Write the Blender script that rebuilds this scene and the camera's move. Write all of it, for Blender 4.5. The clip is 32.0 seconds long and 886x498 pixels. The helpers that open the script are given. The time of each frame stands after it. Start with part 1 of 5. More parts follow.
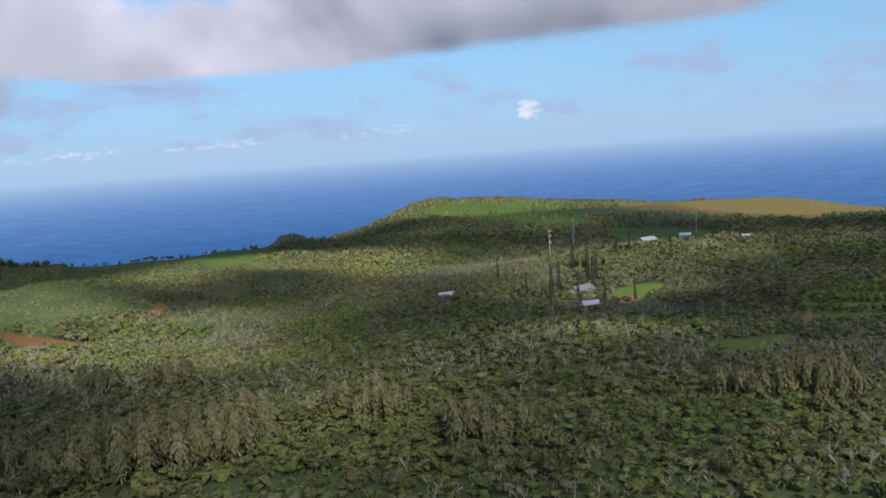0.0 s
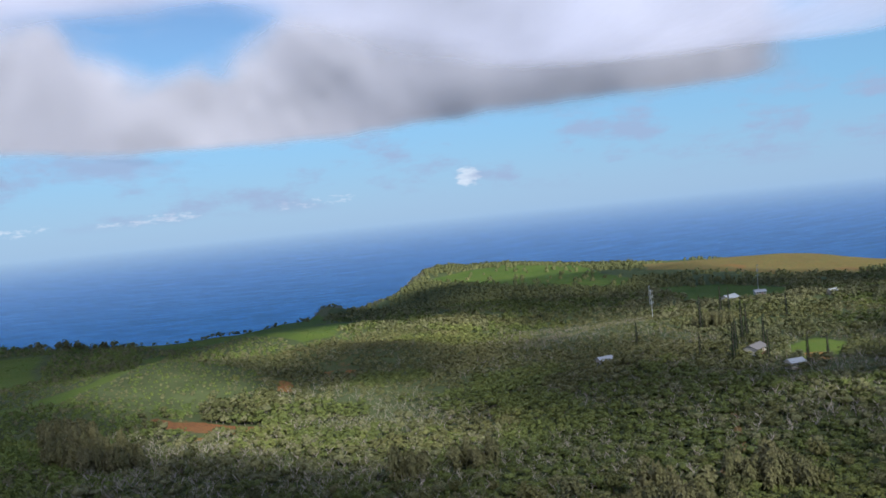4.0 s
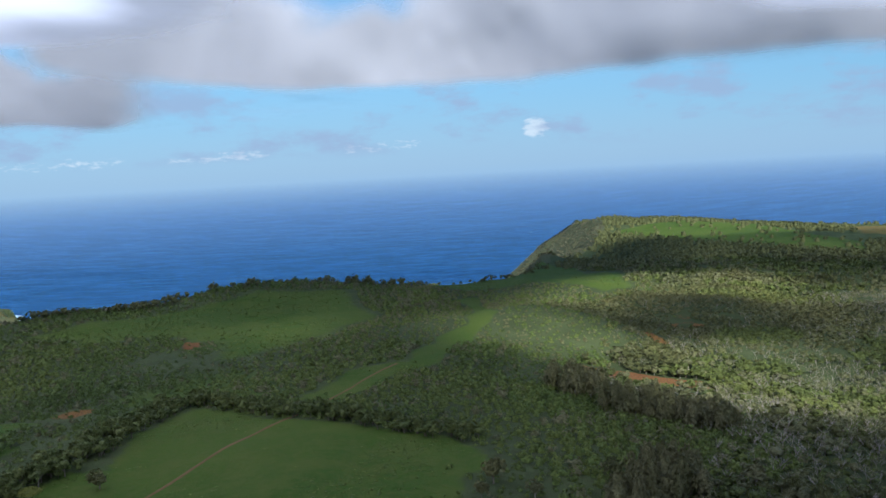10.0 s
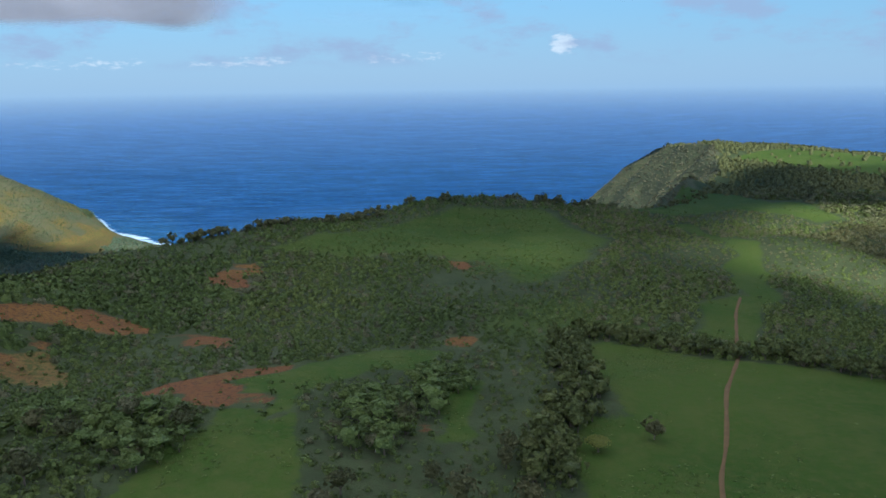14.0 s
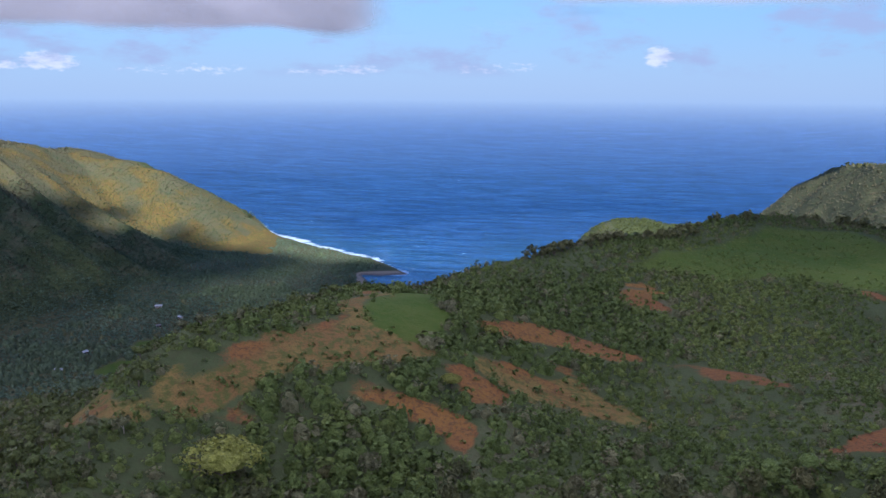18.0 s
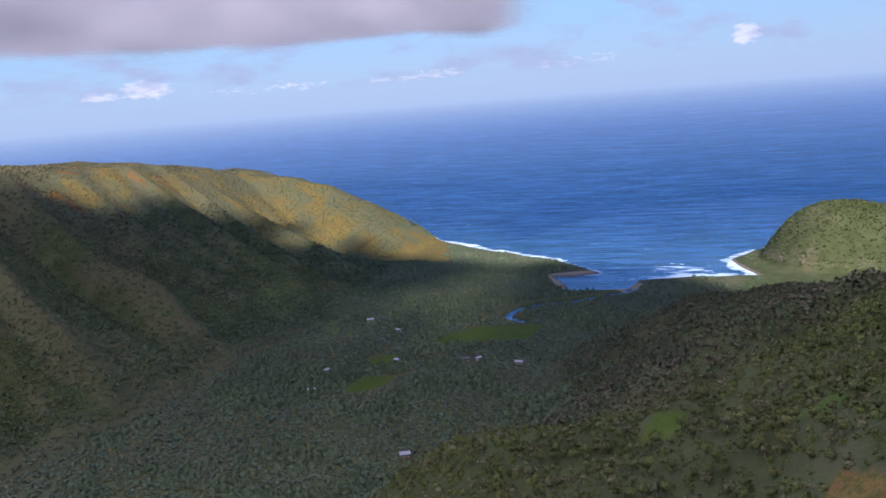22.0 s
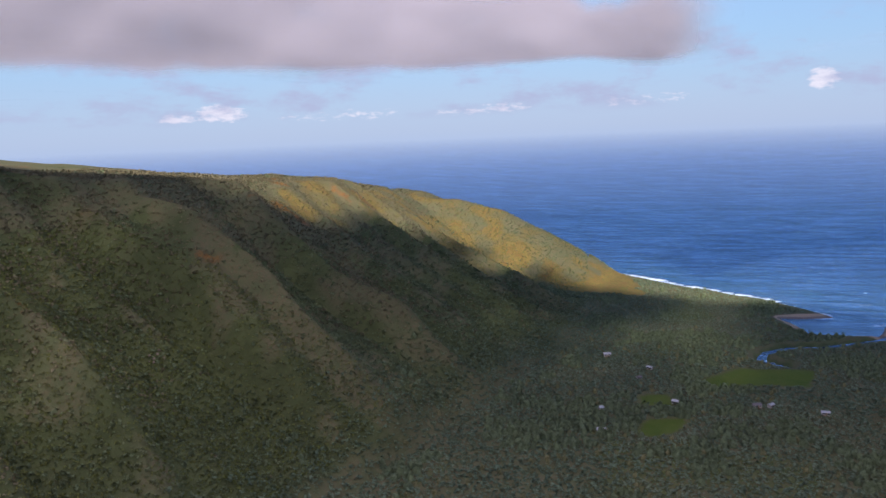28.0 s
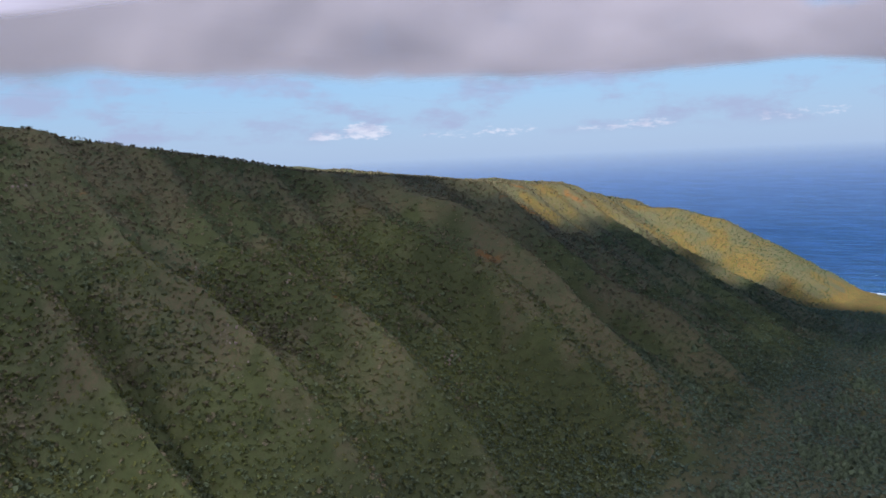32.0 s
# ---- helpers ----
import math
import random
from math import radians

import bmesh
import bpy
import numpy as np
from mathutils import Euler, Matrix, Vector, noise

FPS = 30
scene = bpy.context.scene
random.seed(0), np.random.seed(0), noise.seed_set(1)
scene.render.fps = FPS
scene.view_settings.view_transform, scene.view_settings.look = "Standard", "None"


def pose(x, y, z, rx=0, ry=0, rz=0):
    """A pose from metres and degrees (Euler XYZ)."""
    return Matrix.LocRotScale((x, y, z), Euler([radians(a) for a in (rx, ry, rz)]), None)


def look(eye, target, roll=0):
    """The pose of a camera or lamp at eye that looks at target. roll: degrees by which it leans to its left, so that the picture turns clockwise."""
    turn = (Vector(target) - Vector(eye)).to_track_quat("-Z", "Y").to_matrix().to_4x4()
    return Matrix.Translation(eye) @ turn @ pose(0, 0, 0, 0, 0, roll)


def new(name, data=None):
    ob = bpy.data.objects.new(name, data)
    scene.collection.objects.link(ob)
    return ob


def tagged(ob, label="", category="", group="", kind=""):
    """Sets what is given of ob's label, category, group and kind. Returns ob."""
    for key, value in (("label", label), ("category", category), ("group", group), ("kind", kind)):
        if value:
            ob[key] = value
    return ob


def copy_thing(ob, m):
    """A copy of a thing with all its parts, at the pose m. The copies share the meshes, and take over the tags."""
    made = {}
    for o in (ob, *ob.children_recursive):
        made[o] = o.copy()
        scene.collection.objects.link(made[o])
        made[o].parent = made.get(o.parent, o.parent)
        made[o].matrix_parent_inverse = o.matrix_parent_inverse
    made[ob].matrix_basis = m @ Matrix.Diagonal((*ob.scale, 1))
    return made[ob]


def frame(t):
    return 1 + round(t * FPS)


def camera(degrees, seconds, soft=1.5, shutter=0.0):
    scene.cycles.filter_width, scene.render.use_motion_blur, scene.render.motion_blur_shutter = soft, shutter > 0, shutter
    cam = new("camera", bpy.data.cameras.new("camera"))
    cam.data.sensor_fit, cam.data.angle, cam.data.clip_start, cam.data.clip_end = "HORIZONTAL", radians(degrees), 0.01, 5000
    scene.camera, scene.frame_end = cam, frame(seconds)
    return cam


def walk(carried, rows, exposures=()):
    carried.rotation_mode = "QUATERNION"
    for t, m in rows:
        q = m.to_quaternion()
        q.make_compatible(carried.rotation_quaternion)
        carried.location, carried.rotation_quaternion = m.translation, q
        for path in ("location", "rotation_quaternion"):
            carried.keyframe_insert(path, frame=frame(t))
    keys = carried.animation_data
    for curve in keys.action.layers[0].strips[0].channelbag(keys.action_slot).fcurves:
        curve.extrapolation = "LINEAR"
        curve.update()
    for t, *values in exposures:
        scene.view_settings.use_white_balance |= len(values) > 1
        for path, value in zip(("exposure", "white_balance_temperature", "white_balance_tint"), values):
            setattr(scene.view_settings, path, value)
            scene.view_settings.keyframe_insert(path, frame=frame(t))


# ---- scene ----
cam = camera(59.14, 32.0)
# seconds, eye, turn about x, y and z
PATH = [
    (0, 0.7, 0.4, 249.7, 82.79, 4.24, -0.18),
    (0.5, -13.3, 1.9, 251.0, 83.99, 5.09, -2.25),
    (1, -27.4, 3.3, 252.0, 85.52, 5.53, -4.05),
    (1.5, -41.5, 4.9, 252.9, 87.09, 5.51, -4.95),
    (2, -55.7, 6.7, 253.7, 87.86, 5.08, -5.14),
    (2.5, -70.0, 8.9, 254.6, 87.78, 5.39, -5.02),
    (3, -84.6, 11.4, 255.7, 87.60, 5.64, -4.57),
    (3.5, -99.3, 13.8, 256.7, 87.56, 5.86, -4.39),
    (5.5, -157.8, 22.4, 259.4, 86.56, 4.24, -4.34),
    (6, -172.4, 25.0, 260.3, 86.74, 4.08, -2.95),
    (6.5, -186.9, 28.0, 261.3, 86.17, 3.58, -2.03),
    (7, -201.4, 31.0, 262.3, 85.30, 2.80, -1.75),
    (7.5, -216.2, 34.0, 263.2, 84.40, 2.49, -2.26),
    (8, -231.3, 36.9, 264.0, 84.33, 2.59, -3.33),
    (8.5, -246.7, 39.6, 264.6, 84.59, 3.29, -3.26),
    (9, -261.5, 42.2, 265.1, 84.52, 3.87, -1.02),
    (9.5, -276.2, 45.1, 265.8, 84.29, 4.18, 0.60),
    (10, -291.3, 48.0, 266.5, 83.99, 3.11, 0.23),
    (10.5, -306.7, 51.2, 267.0, 83.73, 2.02, -1.10),
    (11, -322.3, 54.7, 267.4, 84.16, 1.51, -1.70),
    (11.5, -338.0, 58.2, 267.7, 84.27, 2.01, -1.01),
    (12, -354.0, 61.5, 268.0, 83.78, 2.35, -0.00),
    (12.5, -369.8, 64.8, 268.1, 82.44, 1.94, 0.37),
    (13, -385.6, 68.1, 268.4, 80.29, 1.72, 0.45),
    (13.5, -401.6, 71.0, 268.7, 78.29, 1.53, 1.04),
    (15.5, -467.0, 80.3, 269.2, 77.29, -2.19, 5.67),
    (16, -483.8, 82.5, 269.1, 76.55, -2.18, 6.95),
    (16.5, -501.2, 84.5, 268.8, 76.06, -1.77, 7.10),
    (17, -519.1, 86.2, 268.2, 77.22, -1.10, 6.48),
    (17.5, -536.8, 87.5, 267.6, 78.37, -0.38, 7.02),
    (18, -554.8, 88.6, 267.2, 78.65, -0.35, 8.43),
    (18.5, -573.0, 89.9, 266.7, 79.31, 0.01, 9.77),
    (19, -591.5, 91.4, 266.3, 79.79, 1.06, 10.72),
    (19.5, -610.0, 92.7, 266.1, 79.88, 1.64, 12.00),
    (20, -628.7, 93.6, 266.2, 79.52, 2.27, 13.02),
    (20.5, -647.7, 93.9, 266.7, 78.33, 3.21, 13.06),
    (21, -666.8, 93.7, 267.4, 78.27, 4.20, 12.97),
    (21.5, -685.5, 93.0, 268.1, 78.34, 4.84, 13.04),
    (22, -704.0, 92.2, 268.8, 78.84, 4.34, 14.24),
    (22.5, -722.3, 91.7, 269.2, 78.73, 3.77, 15.01),
    (23, -740.3, 91.2, 269.5, 78.94, 4.30, 15.59),
    (23.5, -758.2, 90.6, 269.7, 79.92, 3.81, 16.32),
    (24, -776.1, 90.1, 269.7, 79.62, 3.37, 17.33),
    (24.5, -794.1, 89.8, 269.6, 79.60, 3.10, 18.42),
    (26.5, -866.6, 88.9, 267.6, 79.84, 3.02, 18.09),
    (27, -885.1, 88.6, 266.6, 80.34, 3.51, 18.32),
    (27.5, -903.6, 88.2, 265.3, 80.82, 2.81, 18.28),
    (28, -922.0, 87.9, 263.8, 81.44, 2.25, 19.03),
    (28.5, -939.8, 87.4, 262.3, 82.26, 2.15, 20.78),
    (29, -957.3, 86.8, 260.6, 82.73, 2.03, 22.53),
    (29.5, -974.5, 86.1, 259.0, 82.35, 2.08, 23.77),
    (30, -991.6, 85.1, 257.5, 82.50, 2.63, 25.30),
    (30.5, -1008.4, 83.5, 255.8, 83.85, 2.53, 26.90),
    (31, -1025.2, 81.0, 253.9, 85.60, 1.91, 27.99),
    (31.5, -1042.0, 78.6, 251.9, 84.61, 2.40, 28.72),
    (32, -1058.8, 76.4, 249.8, 83.03, 2.42, 29.13),
]
walk(cam, [(row[0], pose(*row[1:])) for row in PATH], exposures=[(0.0, 0.70, 5800, 11), (3.0, 0.62, 5700, 8), (6.0, 0.6, 5700, 6), (9.0, 0.62, 5550, 3), (13.0, 0.62, 5350, 0), (16.0, 0.67, 5400, 11), (19.0, 0.74, 5420, 21), (24.0, 0.77, 6150, 24), (28.0, 0.74, 6350, 24), (32.0, 0.66, 6050, 18)])
# ---- sky and sun ----
SUN_HIGH, SUN_FROM = 38.0, 160.0     # degrees above the horizon; compass angle from +y towards +x of the side it shines from
sun_way = Vector((math.sin(radians(SUN_FROM)) * math.cos(radians(SUN_HIGH)), math.cos(radians(SUN_FROM)) * math.cos(radians(SUN_HIGH)), math.sin(radians(SUN_HIGH))))
sun = new("sun", bpy.data.lights.new("sun", "SUN"))
sun.data.energy, sun.data.angle, sun.data.color = 5.0, radians(0.5), (1.0, 0.92, 0.76)
sun.matrix_world = look((0, 0, 900), Vector((0, 0, 900)) - sun_way)
world = bpy.data.worlds.new("sky")
scene.world = world
world.use_nodes = True
wn, wl = world.node_tree.nodes, world.node_tree.links


def calc(tree, op, a, b=None, c=None, clamp=False):
    """A math node; numbers or sockets as inputs."""
    n = tree.nodes.new("ShaderNodeMath")
    n.operation, n.use_clamp = op, clamp
    for slot, v in zip(n.inputs, (a, b, c)):
        if v is None:
            continue
        if isinstance(v, (int, float)):
            slot.default_value = v
        else:
            tree.links.new(v, slot)
    return n.outputs[0]


def blend(tree, fac, a, b, kind="MIX"):
    """A colour mix node."""
    n = tree.nodes.new("ShaderNodeMix")
    n.data_type, n.blend_type = "RGBA", kind
    for slot, v in ((n.inputs[0], fac), (n.inputs[6], a), (n.inputs[7], b)):
        if isinstance(v, (int, float)):
            slot.default_value = v
        elif isinstance(v, tuple):
            slot.default_value = (*v, 1)
        else:
            tree.links.new(v, slot)
    return n.outputs[2]


def noise_at(tree, vector, scale, detail=4.0, rough_=0.55, distort=0.0):
    n = tree.nodes.new("ShaderNodeTexNoise")
    n.inputs["Scale"].default_value, n.inputs["Detail"].default_value = scale, detail
    n.inputs["Roughness"].default_value, n.inputs["Distortion"].default_value = rough_, distort
    if vector is not None:
        tree.links.new(vector, n.inputs["Vector"])
    return n.outputs["Fac"]


def ramp(tree, v, lo, hi, out_lo=0.0, out_hi=1.0, kind="SMOOTHSTEP"):
    n = tree.nodes.new("ShaderNodeMapRange")
    n.interpolation_type = kind
    for slot, x in zip(n.inputs, (v, lo, hi, out_lo, out_hi)):
        if isinstance(x, (int, float)):
            slot.default_value = x
        else:
            tree.links.new(x, slot)
    return n.outputs[0]


wt = world.node_tree
sky = wn.new("ShaderNodeTexSky")
sky.sky_type = "NISHITA"
sky.sun_disc = False
sky.sun_elevation, sky.sun_rotation = radians(SUN_HIGH), radians(SUN_FROM)
sky.air_density, sky.dust_density, sky.ozone_density = 1.0, 0.2, 3.0
place = wn.new("ShaderNodeTexCoord").outputs["Generated"]
parts = wn.new("ShaderNodeSeparateXYZ")
wl.new(place, parts.inputs[0])
up = parts.outputs[2]
turn = calc(wt, "ARCTAN2", parts.outputs[0], parts.outputs[1])
# sea air pales the sky towards the horizon
haze = ramp(wt, up, -0.02, 0.30, 1.0, 0.0)
hue = blend(wt, ramp(wt, up, -0.01, 0.13), blend(wt, ramp(wt, up, -0.06, 0.004), (2.5, 4.0, 7.0), (3.15, 4.45, 6.0)), (1.95, 4.08, 6.12))
# above the hazy band, out of view, the sky is boosted to lighten shade
dome_ = blend(wt, ramp(wt, up, 0.28, 0.6), sky.outputs[0], blend(wt, 1.0, sky.outputs[0], (1.9, 1.9, 2.0), "MULTIPLY"))
tone = blend(wt, calc(wt, "MULTIPLY", haze, 0.92), dome_, hue)
# far trade-wind cumulus along the horizon
flat = wn.new("ShaderNodeCombineXYZ")
wl.new(turn, flat.inputs[0])
wl.new(calc(wt, "MULTIPLY", up, 2.6), flat.inputs[1])
puff = noise_at(wt, flat.outputs[0], 70.0, 5.0, 0.6)
heaps = None
for at, high, wide, tall, full in ((0.115, 0.043, 0.018, 0.014, 1.25), (-0.255, 0.027, 0.035, 0.007, 0.55), (-0.30, 0.024, 0.05, 0.004, 0.4), (-0.10, 0.029, 0.035, 0.006, 0.35), (-0.05, 0.030, 0.02, 0.007, 0.3),
                                   (-0.605, 0.032, 0.034, 0.012, 1.0), (-0.655, 0.027, 0.025, 0.007, 0.8), (-0.43, 0.026, 0.04, 0.006, 0.35), (-0.50, 0.024, 0.03, 0.005, 0.3)):
    dx = calc(wt, "DIVIDE", calc(wt, "SUBTRACT", turn, at), wide)
    dy = calc(wt, "DIVIDE", calc(wt, "SUBTRACT", up, high), tall)
    r = calc(wt, "ADD", calc(wt, "MULTIPLY", dx, dx), calc(wt, "MULTIPLY", dy, dy))
    heap = calc(wt, "MULTIPLY", calc(wt, "SUBTRACT", 1.0, r), full)
    heaps = heap if heaps is None else calc(wt, "MAXIMUM", heaps, heap)
mass = calc(wt, "ADD", calc(wt, "MULTIPLY", heaps, 0.35), calc(wt, "SUBTRACT", puff, 0.42))
white = ramp(wt, mass, 0.10, 0.42, 0.0, 0.75)
tone = blend(wt, white, tone, (7.6, 7.6, 7.8))
veil = noise_at(wt, flat.outputs[0], 7.0, 6.0, 0.62)
band = calc(wt, "MULTIPLY", ramp(wt, up, 0.012, 0.035), ramp(wt, up, 0.14, 0.09))
tone = blend(wt, calc(wt, "MULTIPLY", ramp(wt, veil, 0.47, 0.64, 0.0, 0.8), band), tone, (3.5, 4.05, 5.4))
wn["Background"].inputs["Strength"].default_value = 0.074
wl.new(tone, wn["Background"].inputs["Color"])

# ---- materials ----
def blank(name, roughness=0.9, specular=0.2):
    m = bpy.data.materials.new(name)
    m.use_nodes = True
    b = m.node_tree.nodes["Principled BSDF"]
    b.inputs["Roughness"].default_value = roughness
    b.inputs["Specular IOR Level"].default_value = specular
    return m, m.node_tree, b


def attr(tree, name):
    n = tree.nodes.new("ShaderNodeAttribute")
    n.attribute_name = name
    return n.outputs["Fac"]


def spot(tree):
    return tree.nodes.new("ShaderNodeTexCoord").outputs["Object"]


def bumped(tree, b, fac, strength, distance):
    n = tree.nodes.new("ShaderNodeBump")
    n.inputs["Strength"].default_value, n.inputs["Distance"].default_value = strength, distance
    tree.links.new(fac, n.inputs["Height"])
    tree.links.new(n.outputs[0], b.inputs["Normal"])


def plain(name, color, roughness=0.8, metal=0.0, vary=0.25, scale=3.0):
    """A surface of one colour with soft wear in it."""
    m, t, b = blank(name, roughness)
    n = noise_at(t, spot(t), scale, 5.0, 0.6)
    dark = tuple(c * (1 - vary) for c in color)
    t.links.new(blend(t, n, dark, tuple(min(1, c * (1 + vary)) for c in color)), b.inputs["Base Color"])
    b.inputs["Metallic"].default_value = metal
    return m


def earth():
    m, t, b = blank("earth", 0.95, 0.1)
    p = spot(t)
    big, mid, fine, grain = noise_at(t, p, 0.012, 5.0), noise_at(t, p, 0.07, 6.0, 0.65), noise_at(t, p, 0.45, 6.0, 0.7), noise_at(t, p, 2.2, 4.0, 0.7)
    scrub = blend(t, ramp(t, mid, 0.35, 0.68), (0.048, 0.062, 0.024), (0.072, 0.088, 0.034))
    scrub = blend(t, ramp(t, fine, 0.45, 0.75, 0.0, 0.7), scrub, (0.060, 0.054, 0.027))
    lawn = blend(t, ramp(t, big, 0.35, 0.65), (0.042, 0.080, 0.010), (0.068, 0.102, 0.015))
    lawn = blend(t, ramp(t, fine, 0.40, 0.75, 0.0, 0.75), lawn, (0.090, 0.100, 0.024))
    lawn = blend(t, ramp(t, mid, 0.42, 0.66, 0.0, 0.6), lawn, (0.090, 0.108, 0.022))
    lawn = blend(t, ramp(t, grain, 0.5, 0.8, 0.0, 0.5), lawn, (0.040, 0.068, 0.012))
    clay = blend(t, ramp(t, big, 0.40, 0.60), (0.185, 0.078, 0.028), (0.235, 0.118, 0.026))
    clay = blend(t, ramp(t, mid, 0.46, 0.64, 0.0, 0.5), clay, (0.180, 0.100, 0.026))
    clay = blend(t, ramp(t, fine, 0.42, 0.70, 0.0, 0.6), clay, (0.140, 0.072, 0.028))
    clay = blend(t, ramp(t, noise_at(t, p, 0.9, 5.0, 0.75), 0.48, 0.60, 0.0, 0.7), clay, (0.070, 0.034, 0.022))
    clay = blend(t, ramp(t, grain, 0.50, 0.66, 0.0, 0.7), clay, (0.105, 0.080, 0.036))
    straw = blend(t, ramp(t, mid, 0.40, 0.62), (0.178, 0.126, 0.038), (0.165, 0.094, 0.034))
    straw = blend(t, ramp(t, fine, 0.44, 0.60), straw, (0.078, 0.086, 0.022))
    straw = blend(t, ramp(t, grain, 0.50, 0.64, 0.0, 0.6), straw, (0.070, 0.058, 0.022))
    wobble = calc(t, "ADD", calc(t, "MULTIPLY", calc(t, "SUBTRACT", fine, 0.5), 0.9), calc(t, "MULTIPLY", calc(t, "SUBTRACT", grain, 0.5), 0.6))
    col = scrub
    heath = blend(t, ramp(t, calc(t, "ADD", calc(t, "MULTIPLY", fine, 0.6), calc(t, "MULTIPLY", grain, 0.4)), 0.44, 0.56), (0.112, 0.094, 0.052), (0.080, 0.092, 0.042))
    heath = blend(t, ramp(t, mid, 0.48, 0.66, 0.0, 0.8), heath, (0.074, 0.088, 0.040))
    for name, paint in (("heath", heath), ("dry", straw), ("grass", lawn), ("soil", clay)):
        col = blend(t, ramp(t, calc(t, "ADD", attr(t, name), wobble), 0.38, 0.62), col, paint)
    beach = blend(t, ramp(t, grain, 0.35, 0.65), (0.26, 0.185, 0.125), (0.36, 0.275, 0.195))
    col = blend(t, ramp(t, calc(t, "ADD", attr(t, "sand"), calc(t, "MULTIPLY", wobble, 0.4)), 0.35, 0.6), col, beach)
    stone = blend(t, ramp(t, fine, 0.3, 0.7), (0.10, 0.082, 0.068), (0.22, 0.175, 0.140))
    col = blend(t, ramp(t, calc(t, "ADD", attr(t, "rock"), wobble), 0.45, 0.6), col, stone)
    t.links.new(col, b.inputs["Base Color"])
    bumped(t, b, calc(t, "ADD", fine, calc(t, "MULTIPLY", grain, 0.4)), 0.7, 1.2)
    return m


def sea_water():
    m, t, b = blank("sea_water", 0.22, 0.9)
    b.inputs["Specular Tint"].default_value = (0.40, 0.64, 0.90, 1)
    b.inputs["IOR"].default_value = 4.0
    p = spot(t)
    map_ = t.nodes.new("ShaderNodeMapping")
    map_.inputs["Scale"].default_value = (0.35, 1.0, 1.0)
    t.links.new(p, map_.inputs[0])
    swell, chop, drift = noise_at(t, map_.outputs[0], 0.035, 4.0, 0.6), noise_at(t, map_.outputs[0], 0.16, 5.0, 0.65), noise_at(t, p, 0.0022, 4.0)
    long_ = t.nodes.new("ShaderNodeMapping")
    long_.inputs["Scale"].default_value = (0.16, 1.0, 1.0)
    t.links.new(p, long_.inputs[0])
    streaks = noise_at(t, long_.outputs[0], 0.045, 5.0, 0.68)
    t.links.new(ramp(t, calc(t, "ADD", calc(t, "MULTIPLY", streaks, 0.6), calc(t, "MULTIPLY", chop, 0.4)), 0.40, 0.60, 0.58, 1.0), b.inputs["Specular IOR Level"])
    col = blend(t, ramp(t, drift, 0.35, 0.65), (0.0004, 0.005, 0.021), (0.0005, 0.007, 0.026))
    col = blend(t, ramp(t, chop, 0.45, 0.68, 0.0, 0.6), col, (0.006, 0.026, 0.060))
    col = blend(t, calc(t, "MULTIPLY", attr(t, "shoal"), 0.42), col, (0.012, 0.084, 0.088))
    lace = calc(t, "ADD", noise_at(t, map_.outputs[0], 0.11, 6.0, 0.7, 0.6), calc(t, "MULTIPLY", attr(t, "surf"), 0.55))
    foam = ramp(t, lace, 0.84, 0.98)
    crest = ramp(t, noise_at(t, map_.outputs[0], 0.16, 2.0, 0.4), 0.795, 0.83, 0.0, 0.7)
    foam = calc(t, "MAXIMUM", foam, crest)
    t.links.new(blend(t, foam, col, (0.75, 0.78, 0.80)), b.inputs["Base Color"])
    t.links.new(ramp(t, foam, 0.0, 1.0, 0.22, 0.8), b.inputs["Roughness"])
    # haze put into the water: far out it fades to the sky colour behind
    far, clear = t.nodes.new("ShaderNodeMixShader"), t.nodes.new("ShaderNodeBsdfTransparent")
    t.links.new(attr(t, "haze"), far.inputs[0]), t.links.new(b.outputs[0], far.inputs[1]), t.links.new(clear.outputs[0], far.inputs[2])
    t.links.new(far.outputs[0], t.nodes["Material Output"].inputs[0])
    bumped(t, b, calc(t, "ADD", calc(t, "MULTIPLY", swell, 2.2), chop), 1.0, 6.5)
    return m


def leaves(name, low, mid, high, speckle=1.0):
    """Foliage whose colour goes from plant to plant by the mesh's own tint, and from leaf clump to leaf clump."""
    m, t, b = blank(name, 0.75, 0.25)
    kind = attr(t, "tint")
    island = t.nodes.new("ShaderNodeNewGeometry").outputs["Random Per Island"]
    col = blend(t, ramp(t, kind, 0.0, 0.5, kind="LINEAR"), low, mid)
    col = blend(t, ramp(t, kind, 0.5, 1.0, kind="LINEAR"), col, high)
    col = blend(t, ramp(t, island, 0.0, 1.0, 0.0, 0.5, "LINEAR"), col, tuple(c * 1.7 for c in mid))
    col = blend(t, ramp(t, noise_at(t, spot(t), 0.9, 3.0), 0.4, 0.7, 0.0, 0.45), col, tuple(c * 0.6 for c in low))
    col = blend(t, ramp(t, noise_at(t, spot(t), 3.6, 4.0, 0.75), 0.50, 0.66, 0.0, 0.5 * speckle), col, tuple(c * 1.25 for c in high))
    col = blend(t, ramp(t, noise_at(t, spot(t), 2.1, 4.0, 0.75), 0.54, 0.70, 0.0, 0.5 * speckle), col, tuple(c * 0.5 for c in low))
    t.links.new(col, b.inputs["Base Color"])
    sprays = calc(t, "ADD", noise_at(t, spot(t), 0.8, 2.0, 0.6), calc(t, "MULTIPLY", noise_at(t, spot(t), 2.6, 3.0, 0.7), 0.6))
    bumped(t, b, sprays, 1.0, 1.6)
    return m


